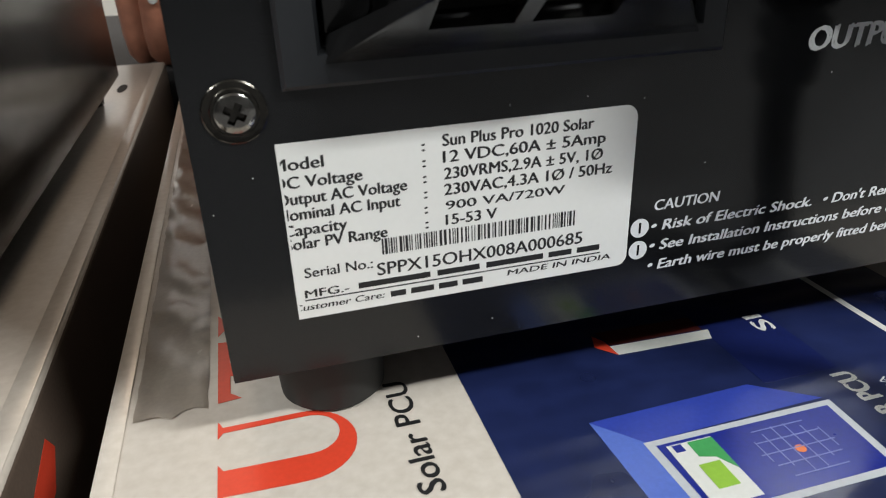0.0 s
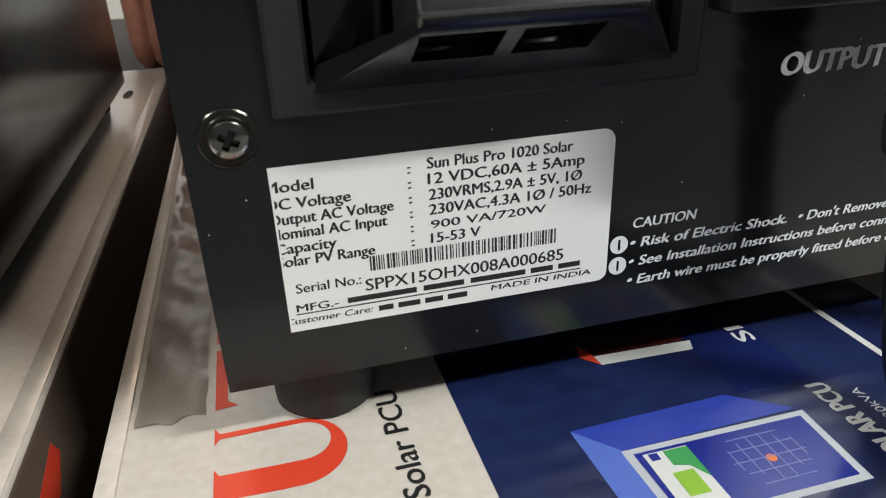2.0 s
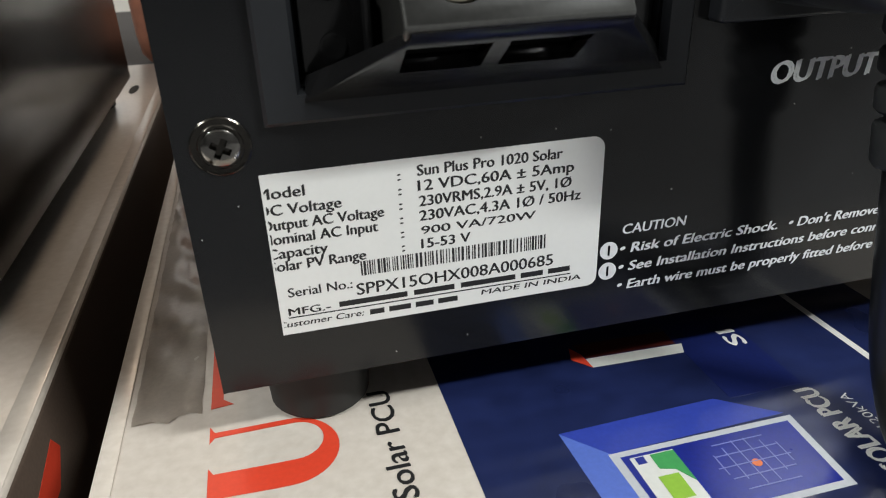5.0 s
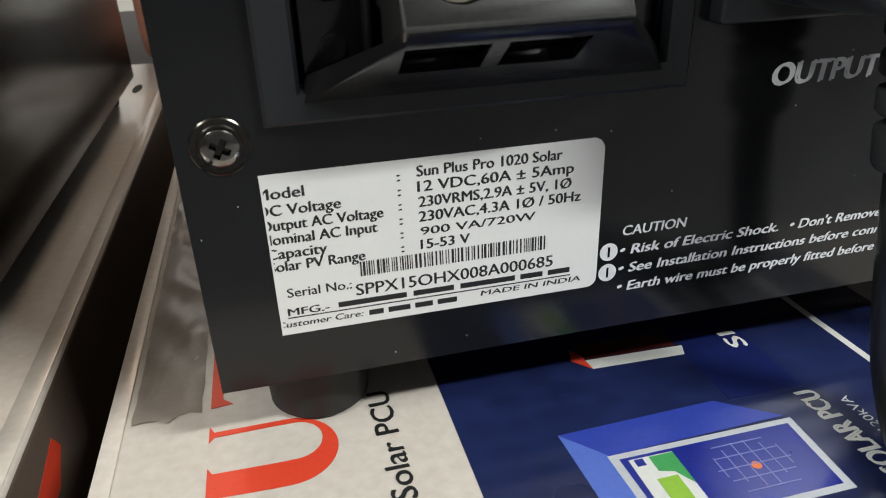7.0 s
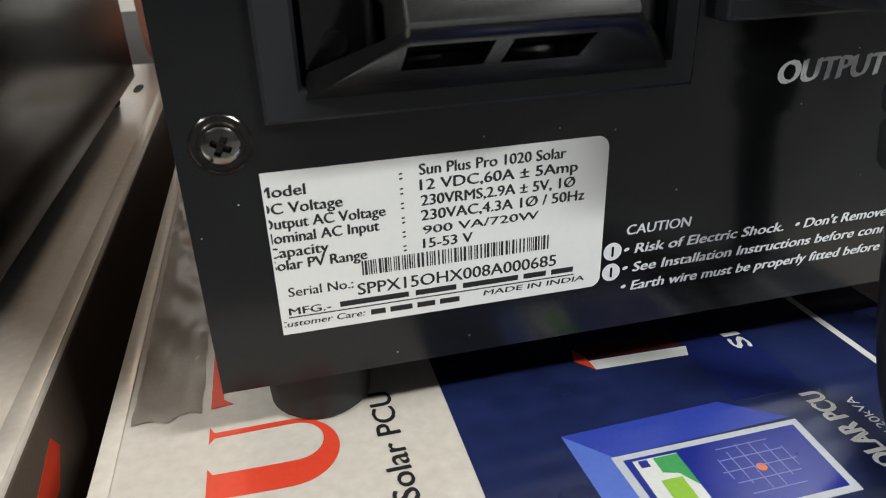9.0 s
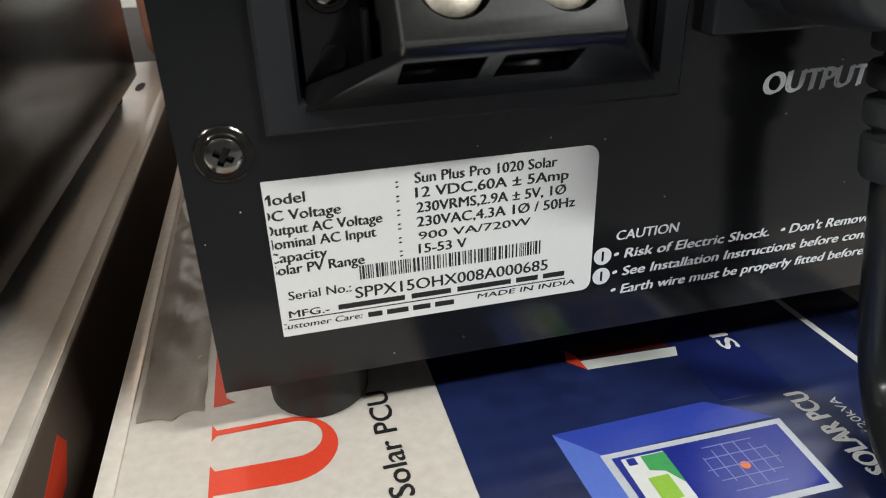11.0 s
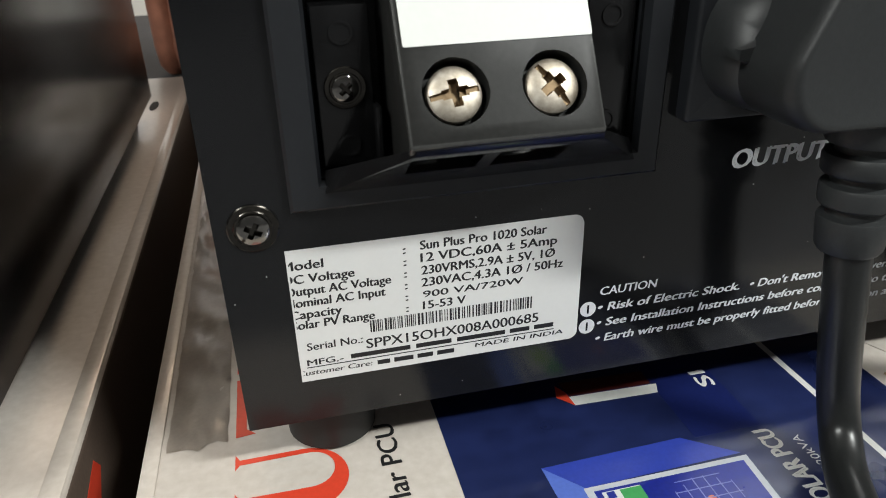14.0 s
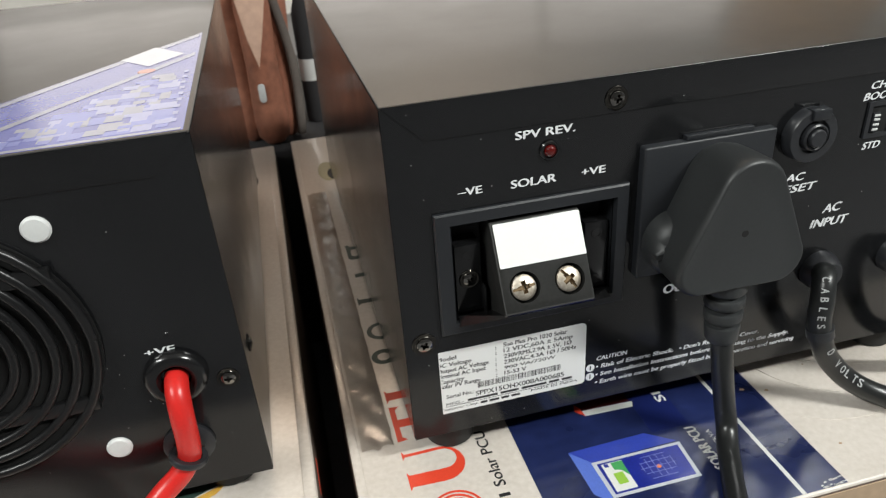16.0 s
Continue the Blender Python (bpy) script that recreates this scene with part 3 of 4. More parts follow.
def housing(thing, x0, x1, yf, yb, z0, z1):
    """Folded steel case: wrap, mitred lip, floor plate and feet."""
    t = 1.2
    for x in (x0, x1 - t):
        part("side_panel", box(x, x + t, yf + 1.25, yb, z0, z1 - t), BLACK_PAINT, thing)
    part("front_panel", box(x0 + t, x1 - t, yb - t, yb, z0 + t, z1 - t), BLACK_PAINT, thing)
    part("lid", box(x0, x1, yf - 0.2, yb, z1 - t, z1, 0.5, 3), LID_PAINT, thing, "glossy black lid")
    part("base_plate", box(x0 + t, x1 - t, yf + 1.5, yb - t, z0 + 0.2, z0 + 1.4), BLACK_PAINT, thing)
    lip, top = 15.5, 14.8
    part("top_lip", slab([(x0 + lip, z1 - top + 0.1), (x1 - lip, z1 - top + 0.1), (x1 - 0.4, z1 - 0.3), (x0 + 0.4, z1 - 0.3)], (0, yf, 0), X, Z, 0.45, bevel=0.2), BLACK_PAINT, thing)
    for x in (x0 + 20, x1 - 20):
        for y in (yf + 20, yb - 22):
            part("foot", lathe([(0, 0), (11.0, 0), (11.8, 0.8), (12.8, z0 - 1), (12.8, z0 + 0.2), (0, z0 + 0.2)], (x, y, 0.3), (0, 0, 1)), FOOT_RUBBER, thing)


inv = root("inverter", (140, 150, 0.3), "black steel solar inverter with terminal block and white rating label", "inverter", "inverters on the cartons")
housing(inv, 0, 280, 0, 356, 18, 173)
BZ = (16, 97.5, 72.5, 128.5)
WIN = (23, 91.5, 78.5, 122.5)
panel = part("rear_panel", ring_plate((0.15, 279.85, 18.1, 171.8), WIN, 0, 1.2), BLACK_PAINT, inv)
bez = part("terminal_bezel", ring_plate(BZ, WIN, -2.0, 0, inset=0.8, chamfer=0.7), BEZEL_PLASTIC, inv, "charcoal plastic bezel")
cup = box(WIN[0] - 1, WIN[1] + 1, 13, 14, WIN[2] - 1, WIN[3] + 1)
for b in ((WIN[0] - 1, WIN[0], 1.2, 13, WIN[2] - 1, WIN[3] + 1), (WIN[1], WIN[1] + 1, 1.2, 13, WIN[2] - 1, WIN[3] + 1), (WIN[0], WIN[1], 1.2, 13, WIN[2] - 1, WIN[2]), (WIN[0], WIN[1], 1.2, 13, WIN[3], WIN[3] + 1)):
    box(*b, bm=cup)
part("bezel_recess", cup, BEZEL_PLASTIC, bez)

# terminal block: flange strips, sloped body, wire entries, two screws
block = part("terminal_block", slab([(12.9, 121), (-2, 121.5), (-20.2, 90), (-18.5, 88), (2, 79), (12.9, 79)], (37.9, 0, 0), Y, Z, 37.4, round_all=0.55), SATIN_PLASTIC, inv, "satin black screw terminal block")
lip_bm = bmesh.new()
vs = [lip_bm.verts.new(p) for p in ((39, -19.8, 89.8), (75.2, -19.8, 89.8), (91, 0, 80.5), (24, 0, 80.5), (39, -19.2, 88.2), (75.2, -19.2, 88.2), (91.3, -2.3, 76.4), (23.4, -2.3, 76.4))]
for f in ((0, 1, 2, 3), (4, 5, 6, 7), (0, 1, 5, 4), (1, 2, 6, 5), (2, 3, 7, 6), (3, 0, 4, 7)):
    lip_bm.faces.new([vs[i] for i in f])
lip = part("lower_lip", lip_bm, GLOSS_PLASTIC, block)
# Bevels take a lighter, glossier copy of the plastic to bring out edge glints.
block.data.materials.append(EDGE_GLINT)
for f in block.data.polygons:
    f.material_index = int(f.area < 3e-5)
nrm = Vector((0, -31.5, 18.2)).normalized()
slope = Vector((0, 18.2, 31.5)).normalized()


def on_face(x, s):
    """A point of the block's sloped face, s up from its low edge."""
    return Vector((x, -20.2, 90)) + slope * s


under = Vector((0, 16.9, -11.8)).normalized()
down = Vector((0, -11.8, -16.9)).normalized()
entries = bmesh.new()
for x in (38.6, 55.6):
    slab([(0, 2.8), (14.0, 2.8), (14.0, 11.6), (0, 11.6)], Vector((x, -19.2, 88.2)) + down * 2, X, under, 9, bm=entries)
wells = bmesh.new()
for x in (47.6, 66.4):
    lathe([(0, -5), (6.3, -5), (6.3, 3), (0, 3)], on_face(x, 9.6), nrm, 40, bm=wells)
carve(lip, entries.copy())
carve(block, entries)
carve(block, wells)
for x, turn in ((47.6, -0.14), (66.4, 0.98)):
    screw(block, on_face(x, 9.6) - nrm * 3.2, 7.2, NICKEL, turn, nrm, False, "terminal_screw", 1.0, 0.56, "worn nickel cross-head screw", SLOT_METAL)
part("white_sticker", slab(rounded(39.0, 75.1, 18.2, 35.8, (0.4, 0.4, 0.4, 0.4), 3), on_face(0, 0) + nrm * 0.05, X, slope, 0.12), TERMINAL_PAPER, block, "plain white sticker")
for x0, x1 in ((24, 35), (80, 90.5)):
    strip = part("flange_strip", box(x0, x1, 1.5, 12, 80.5, 112, 0.5), GLOSS_PLASTIC, block)
    xc = (x0 + x1) / 2
    for z in (84.8, 107):
        part("rivet_hole", lathe([(2.3, 0), (2.3, 0.35), (1.8, 0.35), (1.7, 0.05), (0, 0.05)], (xc, 1.5, z)), GLOSS_PLASTIC, strip)
    if x0 < 50:
        screw(block, (xc, 1.4, 96.5), 4.2, BLACK_SCREW, 0.8)
    part("guide_rib", box(x1 - 0.2 if x0 < 50 else x0 - 1.2, x1 + 1.0 if x0 < 50 else x0, -2, 10, 80.5, 93, 0.3), GLOSS_PLASTIC, strip)

# rating label
lab = part("rating_label", slab(rounded(13.7, 81.6, 29.6, 63.6, (0, 2.2, 2.6, 0)), (0, -0.02, 0), X, Z, 0.08), LABEL_PAPER, inv, "white printed rating label")
ROWS_LEFT = (("Model", 12.7, 21.4, 58.8), ("DC Voltage", 12.5, 27.9, 55.5), ("Output AC Voltage", 12.6, 35.8, 52.5), ("Nominal AC Input", 12.4, 34.4, 49.6), ("Capacity", 12.9, 24.4, 46.6), ("Solar PV Range", 13.1, 31.6, 43.9))
for words, x0, x1, z in ROWS_LEFT:
    on_panel(words, lab, INK, x0, x1, z, 2.15, -0.12, bold=0.045, trim=14.1)
for k in range(6):
    on_panel(":", lab, INK, 38.9, 39.5, 59.4 - 3.0 * k, 2.0, -0.12, bold=0.033)
ROWS_RIGHT = (("Sun Plus Pro 1020 Solar", 42.8, 72.4, 59.9, 2.2), ("12 VDC,60A ± 5Amp", 42.8, 75.0, 56.8, 2.2), ("230VRMS,2.9A ± 5V, 1Ø", 42.9, 74.6, 53.6, 2.2), ("230VAC,4.3A 1Ø / 50Hz", 42.8, 76.8, 50.5, 2.2), ("900 VA/720W", 43.0, 67.0, 47.6, 1.7), ("15-53 V", 42.9, 53.0, 44.5, 2.1))
for words, x0, x1, z, cap in ROWS_RIGHT:
    on_panel(words, lab, INK, x0, x1, z, cap, -0.12, bold=0.043)
rng = random.Random(7)
x = 30.4
while x < 69.4:
    w = rng.choice((0.2, 0.2, 0.34, 0.5))
    part("barcode_bar", slab(rect(x, min(x + w, 69.6), 40.4, 43.6), (0, -0.1, 0), X, Z, 0.03), INK, lab)
    x += w + rng.choice((0.22, 0.22, 0.36, 0.5))
on_panel("Serial No.:", lab, INK, 15.8, 28.4, 38.0, 2.0, -0.12, bold=0.026)
on_panel("SPPX15OHX008A000685", lab, INK, 29.2, 71.2, 36.2, 2.6, -0.12, bold=0.026)
on_panel("MFG.-", lab, INK, 15.4, 23.6, 33.9, 1.6, -0.12, bold=0.044)
for x0, x1 in ((25.4, 39.4), (40.8, 49.4), (50.8, 62.8), (64.0, 69.0), (70.2, 75.2)):
    part("print_bar", slab(rect(x0, x1, 34.1, 35.3), (0, -0.1, 0), X, Z, 0.03), INK, lab)
part("print_rule", slab(rect(15.2, 75.4, 33.25, 33.5), (0, -0.1, 0), X, Z, 0.03), INK, lab)
on_panel("Customer Care:", lab, INK, 12.9, 30.2, 31.3, 1.35, -0.12, trim=14.1, bold=0.033, lean=0.15)
for x0, x1 in ((31.4, 34.4), (35.4, 40.0), (41.0, 44.8), (45.8, 50.0)):
    part("print_bar", slab(rect(x0, x1, 31.2, 32.4), (0, -0.1, 0), X, Z, 0.03), INK, lab)
on_panel("MADE IN INDIA", lab, INK, 55.2, 77.8, 31.6, 1.2, -0.12, bold=0.044, lean=0.1)

# screen print on the panel
on_panel("SPV REV.", inv, WHITE_INK, 50.0, 73.8, 153.4, 3.2, bold=0.062)
on_panel("–VE", inv, WHITE_INK, 26.8, 36.2, 134.4, 3.1, bold=0.062)
on_panel("SOLAR", inv, WHITE_INK, 47.9, 66.3, 134.0, 3.4, bold=0.055)
on_panel("+VE", inv, WHITE_INK, 77.0, 87.0, 134.4, 3.1, bold=0.062)
on_panel("OUTPUT", inv, WHITE_INK, 118.2, 144, 70.4, 4.6, bold=0.07, lean=0.1)
on_panel("AC", inv, WHITE_INK, 171.6, 181.2, 115.2, 3.6, bold=0.062, lean=0.2)
on_panel("RESET", inv, WHITE_INK, 166.6, 188.0, 109.8, 3.6, bold=0.062, lean=0.2)
on_panel("AC", inv, WHITE_INK, 194.2, 203.6, 96.6, 4.2, bold=0.062, lean=0.2)
on_panel("INPUT", inv, WHITE_INK, 189.2, 208.6, 89.6, 4.2, bold=0.062, lean=0.2)
on_panel("CHG", inv, WHITE_INK, 205.6, 217.5, 151.6, 3.2, bold=0.062, lean=0.2)
on_panel("BOOST", inv, WHITE_INK, 203.0, 221.0, 146.9, 3.2, bold=0.062, lean=0.2)
on_panel("STD", inv, WHITE_INK, 207.6, 216.4, 124.6, 3.2, bold=0.062, lean=0.2)
on_panel("CAUTION", inv, GREY_INK, 87.2, 102.4, 40.9, 2.3, bold=0.033, lean=0.1)
on_panel("• Risk of Electric Shock.", inv, GREY_INK, 87.0, 126.4, 36.3, 2.3, bold=0.055, lean=0.15)
on_panel("• Don't Remove the Cover.", inv, GREY_INK, 129.6, 172.0, 36.3, 2.3, bold=0.055, lean=0.15)
on_panel("• See Installation Instructions before connecting to the Supply.", inv, GREY_INK, 87.0, 189.0, 31.8, 2.3, bold=0.055, lean=0.15)
on_panel("• Earth wire must be properly fitted before operation and servicing", inv, GREY_INK, 87.0, 193.0, 27.2, 2.3, bold=0.055, lean=0.15)
for z in (37.4, 32.4):
    badge = part("warning_badge", lathe([(2.1, 0), (2.1, 0.05), (0, 0.05)], (84.2, -0.06, z)), GREY_INK, inv)
    part("badge_mark", slab(rect(-0.25, 0.25, -1.2, 1.2), (84.2, -0.12, z), X, Z, 0.04), BLACK_PAINT, badge)

screw(inv, (8.2, 0, 69.7), 5.3, BLACK_SCREW, 0.5, label="black cross-head screw on a flanged washer")
screw(inv, (90, -0.45, 164), 4.8, BLACK_SCREW, 0.2, label="black cross-head screw on a flanged washer")
part("rivet_dimple", lathe([(1.1, 0), (0.9, 0.3), (0, 0.4)], (119, -0.45, 160.5)), BLACK_PAINT, inv)
led = part("led_holder", lathe([(4.0, 0), (4.0, 0.8), (3.6, 1.3), (2.9, 1.3), (2.7, 0.7), (0, 0.7)], (63.4, 0, 147.4)), GLOSS_PLASTIC, inv)
part("led", lathe([(2.4, 0.7), (2.4, 1.4), (2.0, 2.2), (1.2, 2.8), (0, 3.0)], (63.4, 0, 147.4)), LED_RED, led, "unlit red indicator lens")
fuse = part("fuse_holder", lathe([(11.6, 0), (11.6, 4.2), (10.9, 5.2), (7.2, 5.4), (6.9, 3.2), (5.9, 3.2), (5.7, 6.4), (5.0, 7.0), (4.4, 6.6), (4.2, 5.2), (0, 5.2)], (177.4, 0, 136.8), seg=40), BLACK_PLASTIC, inv, "black reset breaker with a notched nut")
part("reset_button", lathe([(3.9, 5.2), (3.9, 7.6), (3.4, 8.2), (0, 8.4)], (177.4, 0, 136.8)), BLACK_PLASTIC, fuse)
part("nut_tab", box(174.5, 183.0, -6.6, -1, 144.0, 148.6, 0.7), BEZEL_PLASTIC, fuse)
sw = part("selector_switch", ring_plate((206, 219.5, 130, 146), (208, 217.5, 132, 144), -1.0, 0), BLACK_PLASTIC, inv)
slide = part("switch_slide", box(208.6, 212.2, -1.6, -0.2, 132.6, 141.2, 0.4), BLACK_PLASTIC, sw, "black slider with pale ribs")
for z in (134.0, 136.2, 138.4, 140.2):
    part("slider_rib", box(208.9, 211.6, -2.1, -1.5, z - 0.45, z + 0.45, 0.15), WHITE_NYLON, slide)
# Thin black plate paints the shade in the switch well.
part("switch_well_shade", box(208, 217.5, -0.25, -0.05, 132, 144), DARK_HOLE, sw)
gland = part("cable_gland", lathe([(9.5, 0), (9.5, 2), (8.2, 6), (6.6, 8.5), (0, 8.5)], (198, 0, 67)), BLACK_PLASTIC, inv)
gland2 = part("cable_gland", lathe([(9.5, 0), (9.5, 2), (8.2, 6), (6.6, 8.5), (0, 8.5)], (240, 0, 67)), BLACK_PLASTIC, inv)

# socket plate
sock = part("socket_plate", slab(rounded(101.6, 160.4, 84.0, 143.2, (1, 1, 1, 1), 3), (0, 0, 0), X, Z, 4.2, bevel=1.0), BEZEL_PLASTIC, inv, "charcoal socket faceplate")
part("socket_rim", box(120, 150, -3.4, -0.1, 143.2, 145.2, 0.4), BEZEL_PLASTIC, sock)

# ---- plug with its cable ----
plug = root("power_plug", (131, -20, 84), "large black three-pin plug pushed into the inverter's socket", "plug")


def plug_outline(s, cx=132.6, cz=112.0):
    """Rounded triangle: narrow crown, broad shoulders, flat foot."""
    pts = []
    for x, z, r, a0, a1 in ((-17.0, -14.3, 11.2, 160, 268), (18.0, -14.5, 11.5, 272, 375), (1.0, 17.3, 14.7, 25, 152)):
        for k in range(13):
            a = radians(a0 + (a1 - a0) * k / 12)
            pts.append((cx + (x + r * math.cos(a)) * s, cz + (z + r * math.sin(a)) * s))
    return pts


pb = bmesh.new()
rings = []
for y, s, dx, dz in ((-4.3, 0.90, 0, 0), (-8, 0.945, 0, 0), (-14, 0.965, 0, 0), (-20, 0.972, -0.2, 0.1), (-25, 0.972, -0.5, 0.4), (-28.2, 0.970, -0.7, 0.6), (-29.6, 0.963, -0.8, 0.7), (-30.6, 0.948, -0.8, 0.7), (-31.2, 0.93, -0.8, 0.7), (-31.5, 0.91, -0.8, 0.7), (-31.35, 0.885, -0.8, 0.7), (-31.3, 0.6, -0.8, 0.7)):
    rings.append([pb.verts.new((x, y, z)) for x, z in plug_outline(s, 132.6 + dx, 112.0 + dz)])
for p, q in zip(rings, rings[1:]):
    for i in range(len(p)):
        j = (i + 1) % len(p)
        pb.faces.new((p[i], p[j], q[j], q[i]))
pb.faces.new(rings[0])
pb.faces.new(rings[-1])
body = part("plug_body", pb, PLUG_RUBBER, plug, angle=60)
part("plug_flange", slab(rounded(103.0, 160.8, 87, 115, (13, 13, 13, 13), 8), (0, -4.3, 0), X, Z, 13, bevel=8), PLUG_RUBBER, plug, angle=60)
# Black disc paints the shade of the small mould hole.
part("mould_hole_shade", lathe([(1.5, 0.0), (1.4, 0.12), (0, 0.1)], (131.2, -31.32, 113.6)), DARK_HOLE, body)
cx, cy = 133.0, -22.0
part("strain_relief", lathe([(8.6, -4), (8.6, 0.5), (8.2, 1.2), (6.2, 1.6), (6.2, 3.2), (8.0, 3.6), (8.4, 4.4), (8.3, 7.4), (7.8, 8.0), (6.0, 8.4), (6.0, 10.0), (7.7, 10.4), (8.0, 11.2), (7.8, 14.6), (7.2, 15.2), (5.8, 15.6), (5.8, 17.2), (7.2, 17.6), (7.4, 18.4), (6.9, 24.6), (6.3, 25.6), (5.0, 26), (0, 26)], (cx, cy, 84), (0.02, -0.04, -1)), PLUG_RUBBER, plug)
part("cable", tube([(133.6, -23, 62), (134.6, -24, 50), (136.4, -24.4, 38), (138.4, -24.6, 27), (139.7, -25.4, 18.5), (139.6, -28.2, 11.5), (137.6, -32.8, 7.4), (134.6, -38.6, 5.4), (131.2, -45.5, 5), (127.2, -53, 5), (123, -61.5, 5), (119.5, -68.5, 4.9), (115, -79, 0), (111, -88, -16), (108, -93, -60), (106, -95, -200)], 4.8), CABLE_PVC, plug)

# ---- mains lead out of the gland ----
LEAD = [(196, -6, 69), (190.6, -13, 70), (187.8, -17.5, 62), (187.6, -18.5, 52), (190.6, -19, 40), (198.5, -19.5, 26), (210, -23.5, 14), (224, -31, 7), (240, -42, 5.6), (262, -56, 5.4), (284, -70, 3), (298, -80, -14), (304, -84, -60)]
lead = root("mains_lead", (228, -23, 0.5), "black round mains lead with white lettering, resting on the carton", "cable")
part("lead_sheath", tube(LEAD, 5.2), CABLE_PVC, lead)
part("lead_collar", tube([(188.6, -18.7, 48), (189.0, -18.8, 46), (189.7, -18.9, 43.4)], 6.1, smooth_steps=4), BLACK_PLASTIC, lead)


def letters_along(path, words, start, gap, cap, radius, facing, parent):
    """White letters printed along a round lead, one by one."""
    pts = spline(path, 16)
    run, want, k = 0.0, start, 0
    for p, q in zip(pts, pts[1:]):
        run += (q - p).length
        while k < len(words) and run >= want:
            if words[k] != " ":
                u = (q - p).normalized()
                n = Vector(facing)
                n = (n - u * n.dot(u)).normalized()
                v = n.cross(u)
                letters("lettering", words[k], parent, LEAD_INK, p + n * (radius + 0.12) - v * cap / 2 - u * cap * 0.3, u, v, cap * 0.62, cap, bold=0.03)
            k, want = k + 1, want + gap


letters_along(LEAD, "CABLES", 11, 3.6, 3.3, 5.2, (-0.5, -0.75, 0.35), lead)
letters_along(LEAD, "D VOLTS", 46, 4.9, 4.0, 5.2, (-0.3, -0.6, 0.7), lead)
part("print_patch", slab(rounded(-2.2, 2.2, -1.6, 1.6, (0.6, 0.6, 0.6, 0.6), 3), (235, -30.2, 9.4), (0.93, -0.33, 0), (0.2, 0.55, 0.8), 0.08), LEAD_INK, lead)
lead2 = root("output_lead", (243, -18, 0.5), "black round lead curving down from the second gland", "cable")
part("lead_sheath", tube([(240, -6, 67), (239, -13, 66), (237.5, -17, 58), (238, -18, 45), (242, -16, 30), (252, -14, 15), (270, -14, 6), (300, -16, 5), (326, -18, 5)], 4.6), CABLE_PVC, lead2)

# ---- second inverter ----
LX0, LX1, LY = -344.0, -64.0, 8.0
inv2 = root("inverter", (-204, 158, 0.3), "black steel inverter with round fan grille and red battery cable", "inverter", "inverters on the cartons")
housing(inv2, LX0, LX1, LY, 364, 13, 172)
part("rear_panel", box(LX0 + 0.15, LX1 - 0.15, LY, LY + 1.2, 13.1, 170.7), BLACK_PAINT, inv2)
FC = (-169.0, 99.0)
# Flat black disc on the closed panel paints the shade behind the guard.
fan = part("fan_shade_disc", lathe([(55.5, 0.05), (55.5, 0.4), (0, 0.4)], (FC[0], LY, FC[1]), seg=64), DARK_HOLE, inv2)
for k, r in enumerate((53.5, 46.5, 39.5, 32.5, 25.5, 18.5)):
    pts = [(FC[0] + r * math.cos(2 * math.pi * i / 48), LY - 2.6, FC[1] + r * math.sin(2 * math.pi * i / 48)) for i in range(49)]
    part("guard_ring", tube(pts, 1.9, 12, smooth_steps=0), GUARD_PLASTIC, fan)
for z in (70, 128):
    w = math.sqrt(56 ** 2 - (z - FC[1]) ** 2)
    part("guard_bar", box(FC[0] - w, FC[0] + w, LY - 3.6, LY - 0.3, z - 3, z + 3, 0.6), GUARD_PLASTIC, fan)
for sx in (-1, 1):
    for sz in (-1, 1):
        part("fan_rivet", lathe([(5.0, 0), (5.0, 0.8), (4.2, 1.6), (0, 1.9)], (-171.5 + 50.5 * sx, LY, 94.5 + 50.5 * sz)), WHITE_NYLON, inv2, "white nylon rivet")
screw(inv2, (-72.5, LY, 67.5), 4.6, BLACK_SCREW, 0.1, label="black cross-head screw on a flanged washer")
screw(inv2, (-64, LY + 22, 67.5), 4.0, BLACK_SCREW, 0.4, (1, 0, 0))
on_panel("+VE", inv2, WHITE_INK, -100.4, -89.0, 85.0, 3.0, LY - 0.08, bold=0.062)
part("panel_dimple", lathe([(0.9, 0), (0.6, 0.3), (0, 0.35)], (-90.5, LY, 93.5)), BLACK_PAINT, inv2)
part("cable_grommet", lathe([(12.4, 0), (12.4, 1.6), (11.4, 3.6), (9.4, 4.6), (7.2, 4.2), (5.8, 2.5), (5.6, 0.2), (0, 0.2)], (-91.5, LY, 73.5)), GLOSS_PLASTIC, inv2, "black rubber grommet")
part("cable_clip", lathe([(10.5, 0), (10.5, 1.4), (9.0, 2.0), (6.2, 2.0), (6.0, 0.6), (0, 0.6)], (-94.5, LY, 38)), BLACK_PLASTIC, inv2)
red = root("battery_cable", (-120, -10, 0.5), "thick bright red battery cable hanging from the grommet", "cable")
part("cable_sheath", tube([(-91.5, LY - 0.5, 73.5), (-91.2, LY - 8, 71), (-91.2, LY - 12, 62), (-92.2, LY - 11, 48), (-94, LY - 9.5, 39), (-98.4, LY - 11.5, 33), (-106.5, LY - 14, 27), (-122, LY - 23, 17), (-145, LY - 38, 8.5), (-180, LY - 52, 5.4), (-240, LY - 54, 5.2)], 4.7), RED_PVC, red)
part("cable_tie", lathe([(7.4, -1.4), (7.8, -0.6), (7.8, 0.6), (7.4, 1.4), (5.3, 1.4), (5.3, -1.4)], (-94.2, LY - 9.5, 39), (0.35, 0.1, 0.93)), BLACK_PLASTIC, red)
# printed sticker on the second lid
st = part("lid_sticker", slab([(-66, 9.5), (-67, 183), (-142, 78), (-190, 9.5)], (0, 0, 172.03), X, Y, 0.05), LAM_BLUE, inv2, "blue printed sticker")
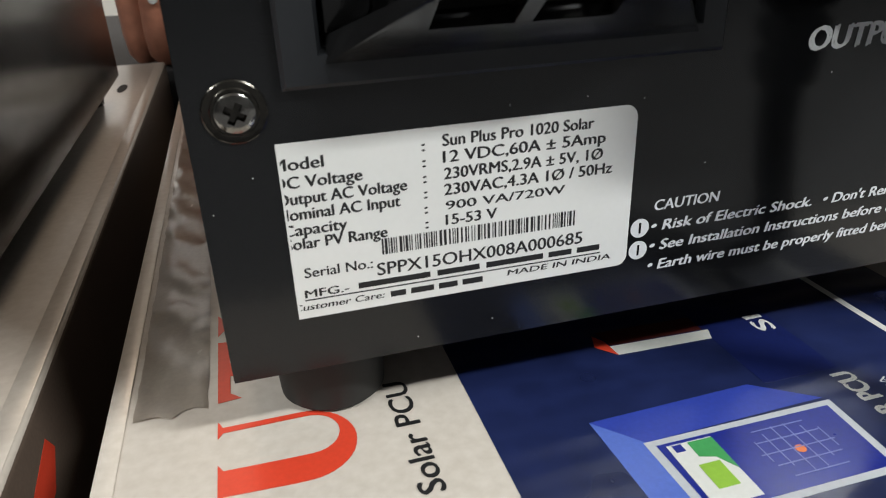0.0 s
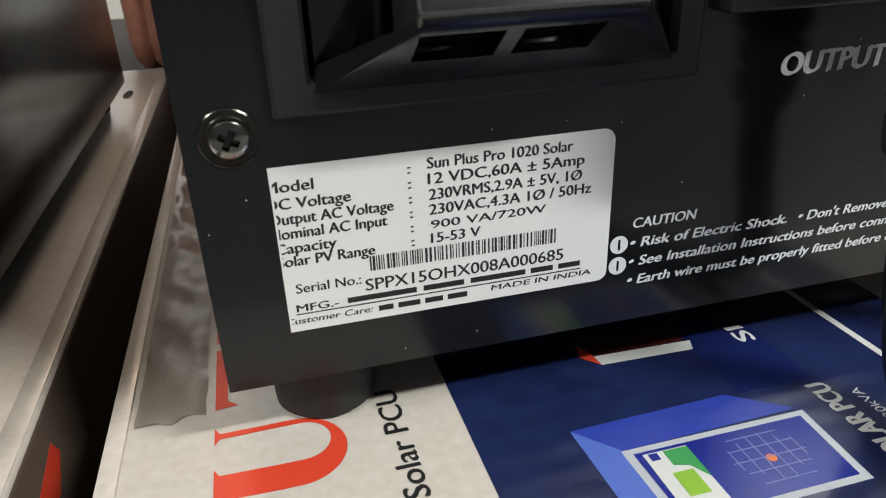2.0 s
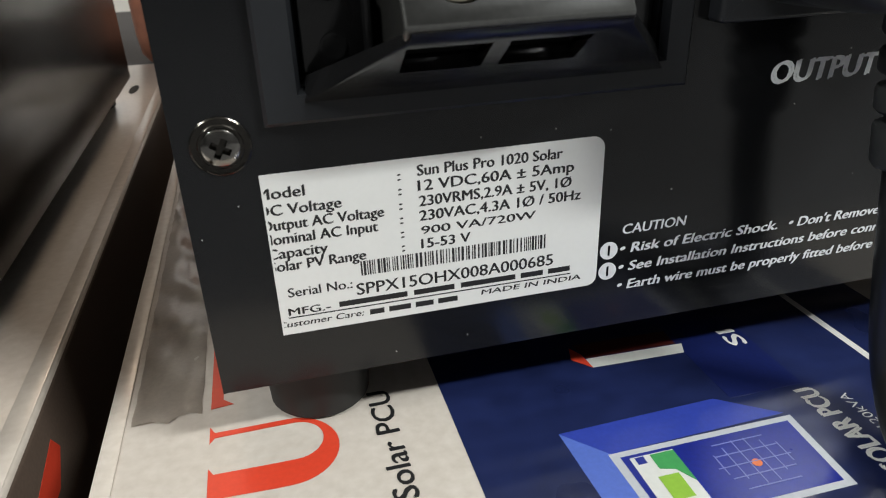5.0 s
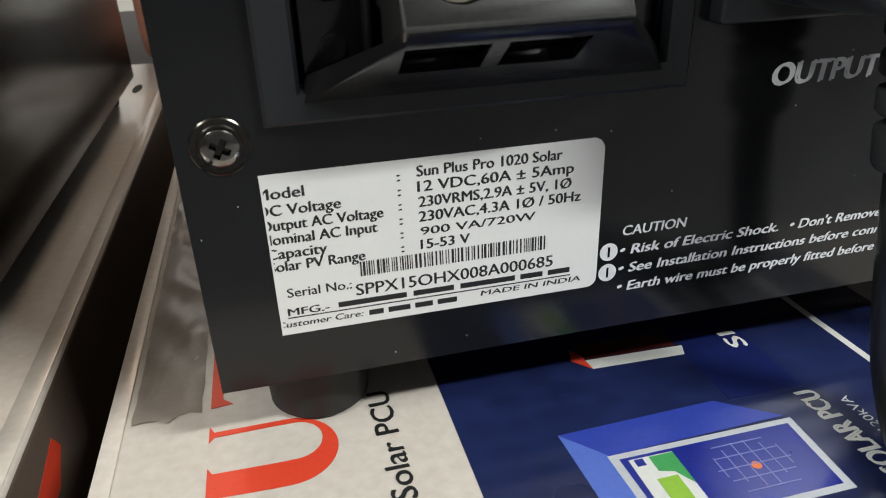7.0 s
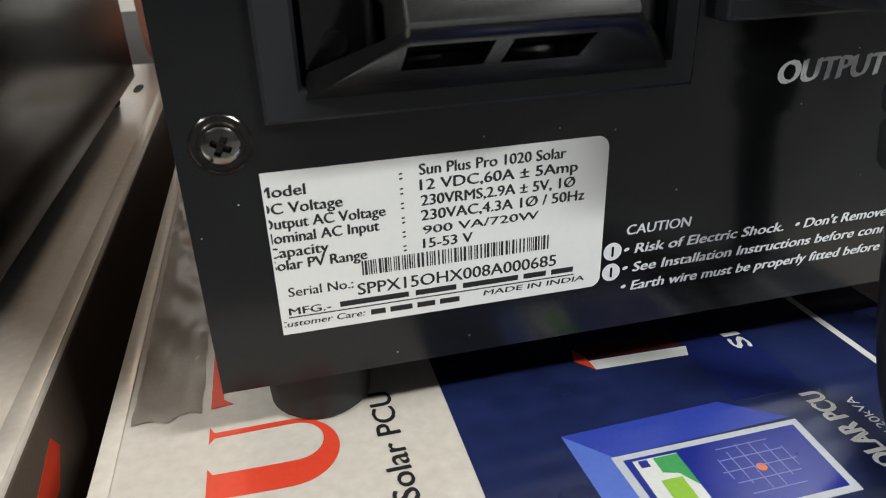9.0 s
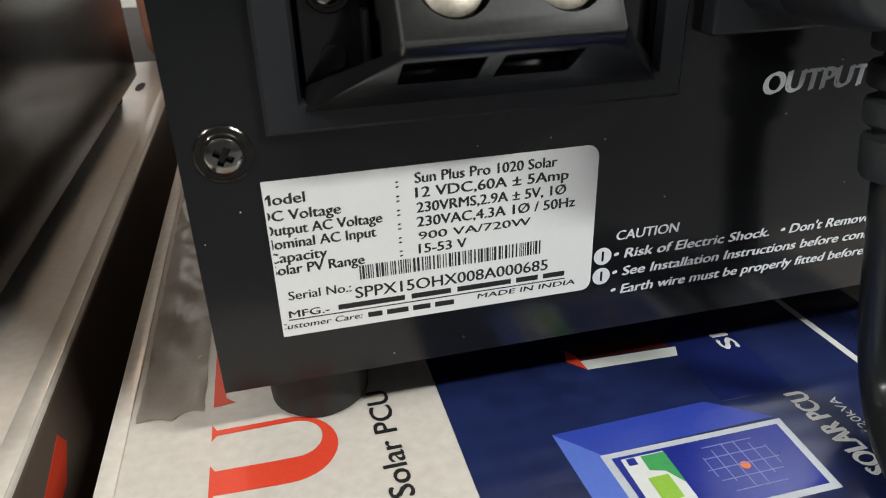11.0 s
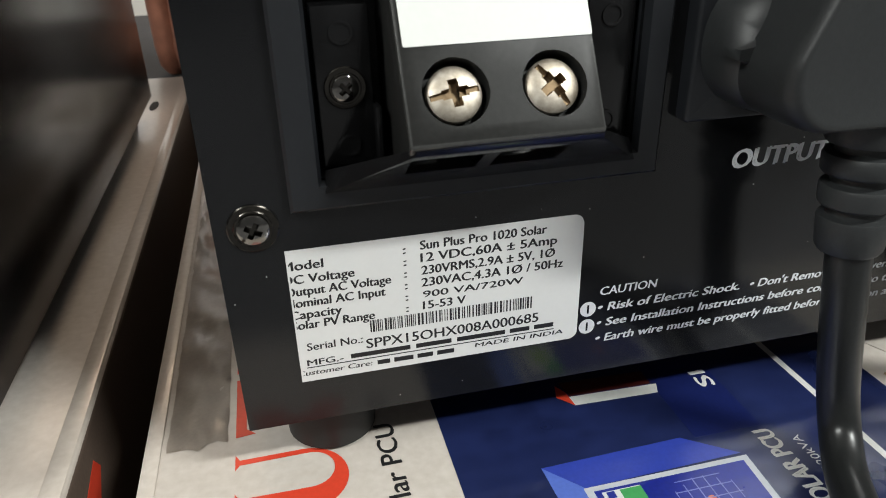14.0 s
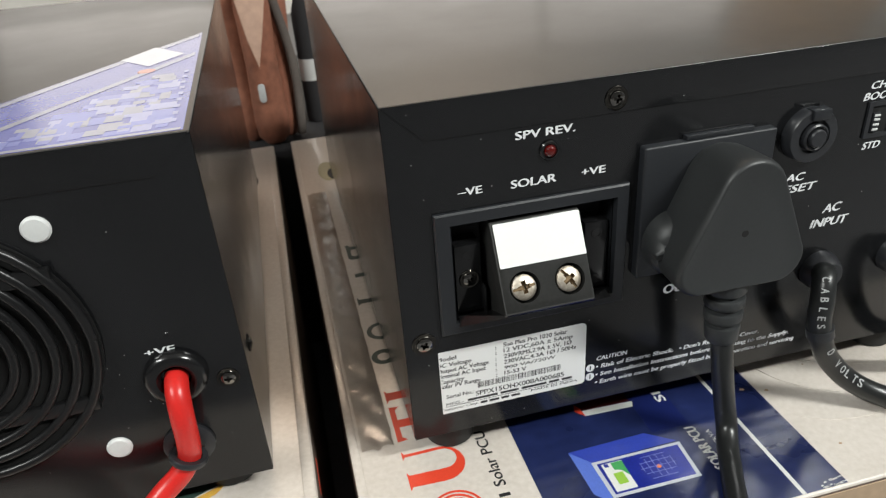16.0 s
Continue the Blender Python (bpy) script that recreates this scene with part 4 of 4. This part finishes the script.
part("sticker_diamond", slab([(-103, 133), (-88, 113), (-73, 132), (-89, 155)], (0, 0, 172.24), X, Y, 0.01), LAM_WHITE, st)
rng = random.Random(5)
placed = 0
while placed < 110:
    x, y = -70 - rng.random() * 110, 14 + rng.random() * 95
    w, d = 3 + rng.random() * 7, 3 + rng.random() * 7
    if y + d > 120 + 1.42 * (x - w + 67):
        continue
    part("sticker_block", slab(rect(x - w, x, y, y + d), (0, 0, 172.10 + 0.0006 * placed), X, Y, 0.008), rng.choice((LAM_PALE, LAM_SKY, LAM_SKY, LAM_SILVER)), st)
    placed += 1
for i in range(9):
    part("sticker_rule", slab(rect(-71, -69, 20 + 9 * i, 24 + 9 * i), (0, 0, 172.2), X, Y, 0.01), LAM_PALE, st)
part("sticker_rule", slab([(-67, 10), (-67, 12.5), (-186, 12.5), (-188, 10)], (0, 0, 172.12), X, Y, 0.01), LAM_SILVER, st)
for off in (0, 34):
    part("sticker_rule", slab([(-68, 126 + off), (-68, 133 + off), (-150, 16.5 + off), (-150, 9.5 + off)] if off == 0 else [(-68, 172), (-68, 180), (-141, 77), (-141, 69)], (0, 0, 172.18), X, Y, 0.01), LAM_SILVER, st)
part("sticker_dot", slab(arc(-88, 104, 4, 0, 337, 15), (0, 0, 172.22), X, Y, 0.01), LAM_ORANGE, st)

# ---- behind the cartons ----
dark_box = root("dark_box", (80, 700, rz0), "low dark cardboard box behind the cartons", "box")
part("box_body", box(-160, 330, 489, 920, rz0, -9, 3, 3), DARK_CLOTH, dark_box)
pouch = root("leather_pouch", (-46, 525, -9), "brown leather pouch with upright folds and rounded base", "pouch")
for k, (x, y, r, h) in enumerate(((-64, 532, 15, 190), (-44, 514, 18, 200), (-28, 534, 13, 185))):
    part("leather_fold", lathe([(0, 0), (r * 0.55, 1.5), (r * 0.9, 9), (r, 26), (r * 0.9, 90), (r, 140), (r * 0.6, h), (0, h + 6)], (x, y, -8.8), (0.04 * (k - 1), 0.02, 1), 28), LEATHER, pouch)
part("lining", slab([(-60, 152), (-53, 104), (-46.5, 76), (-38, 108), (-28, 150), (-40, 170)], (0, 496, 0), X, Z, 1.6, bevel=0.6), TAN_LEATHER, pouch, "pale tan inner leather")
part("tag", slab(rounded(-52, -45, 41, 60, (3, 3, 3, 3), 5), (0, 496.2, 0), X, Z, 1.8, bevel=0.6), LEAD_INK, pouch, "small grey-white tag")
grey_strap = part("strap", tube([(-15, 520, -4), (-12, 520, 60), (-22, 524, 130), (-40, 532, 196)], 5.0, 10), DARK_STRAP, pouch, "dusty grey strap")
flask = root("flask", (8, 575, -9), "dark bottle with a white band", "bottle")
part("flask_body", lathe([(0, 0), (12, 0), (13, 4), (13, 120), (7, 140), (7, 160), (0, 160)], (8, 575, -8.8), (0, 0, 1), 28), DARK_CLOTH, flask)
part("band", lathe([(13.2, 48), (13.3, 50), (13.3, 70), (13.2, 72)], (8, 575, -8.8), (0, 0, 1), 28), WHITE_NYLON, flask, "white band")

# ---- assumed ceiling fittings at the lamps, all out of view ----
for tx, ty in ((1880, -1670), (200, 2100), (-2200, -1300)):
    tl = root("tube_light", (tx, ty, 2360), "assumed white tube light fitting, out of view", "lamp", "ceiling tube lights")
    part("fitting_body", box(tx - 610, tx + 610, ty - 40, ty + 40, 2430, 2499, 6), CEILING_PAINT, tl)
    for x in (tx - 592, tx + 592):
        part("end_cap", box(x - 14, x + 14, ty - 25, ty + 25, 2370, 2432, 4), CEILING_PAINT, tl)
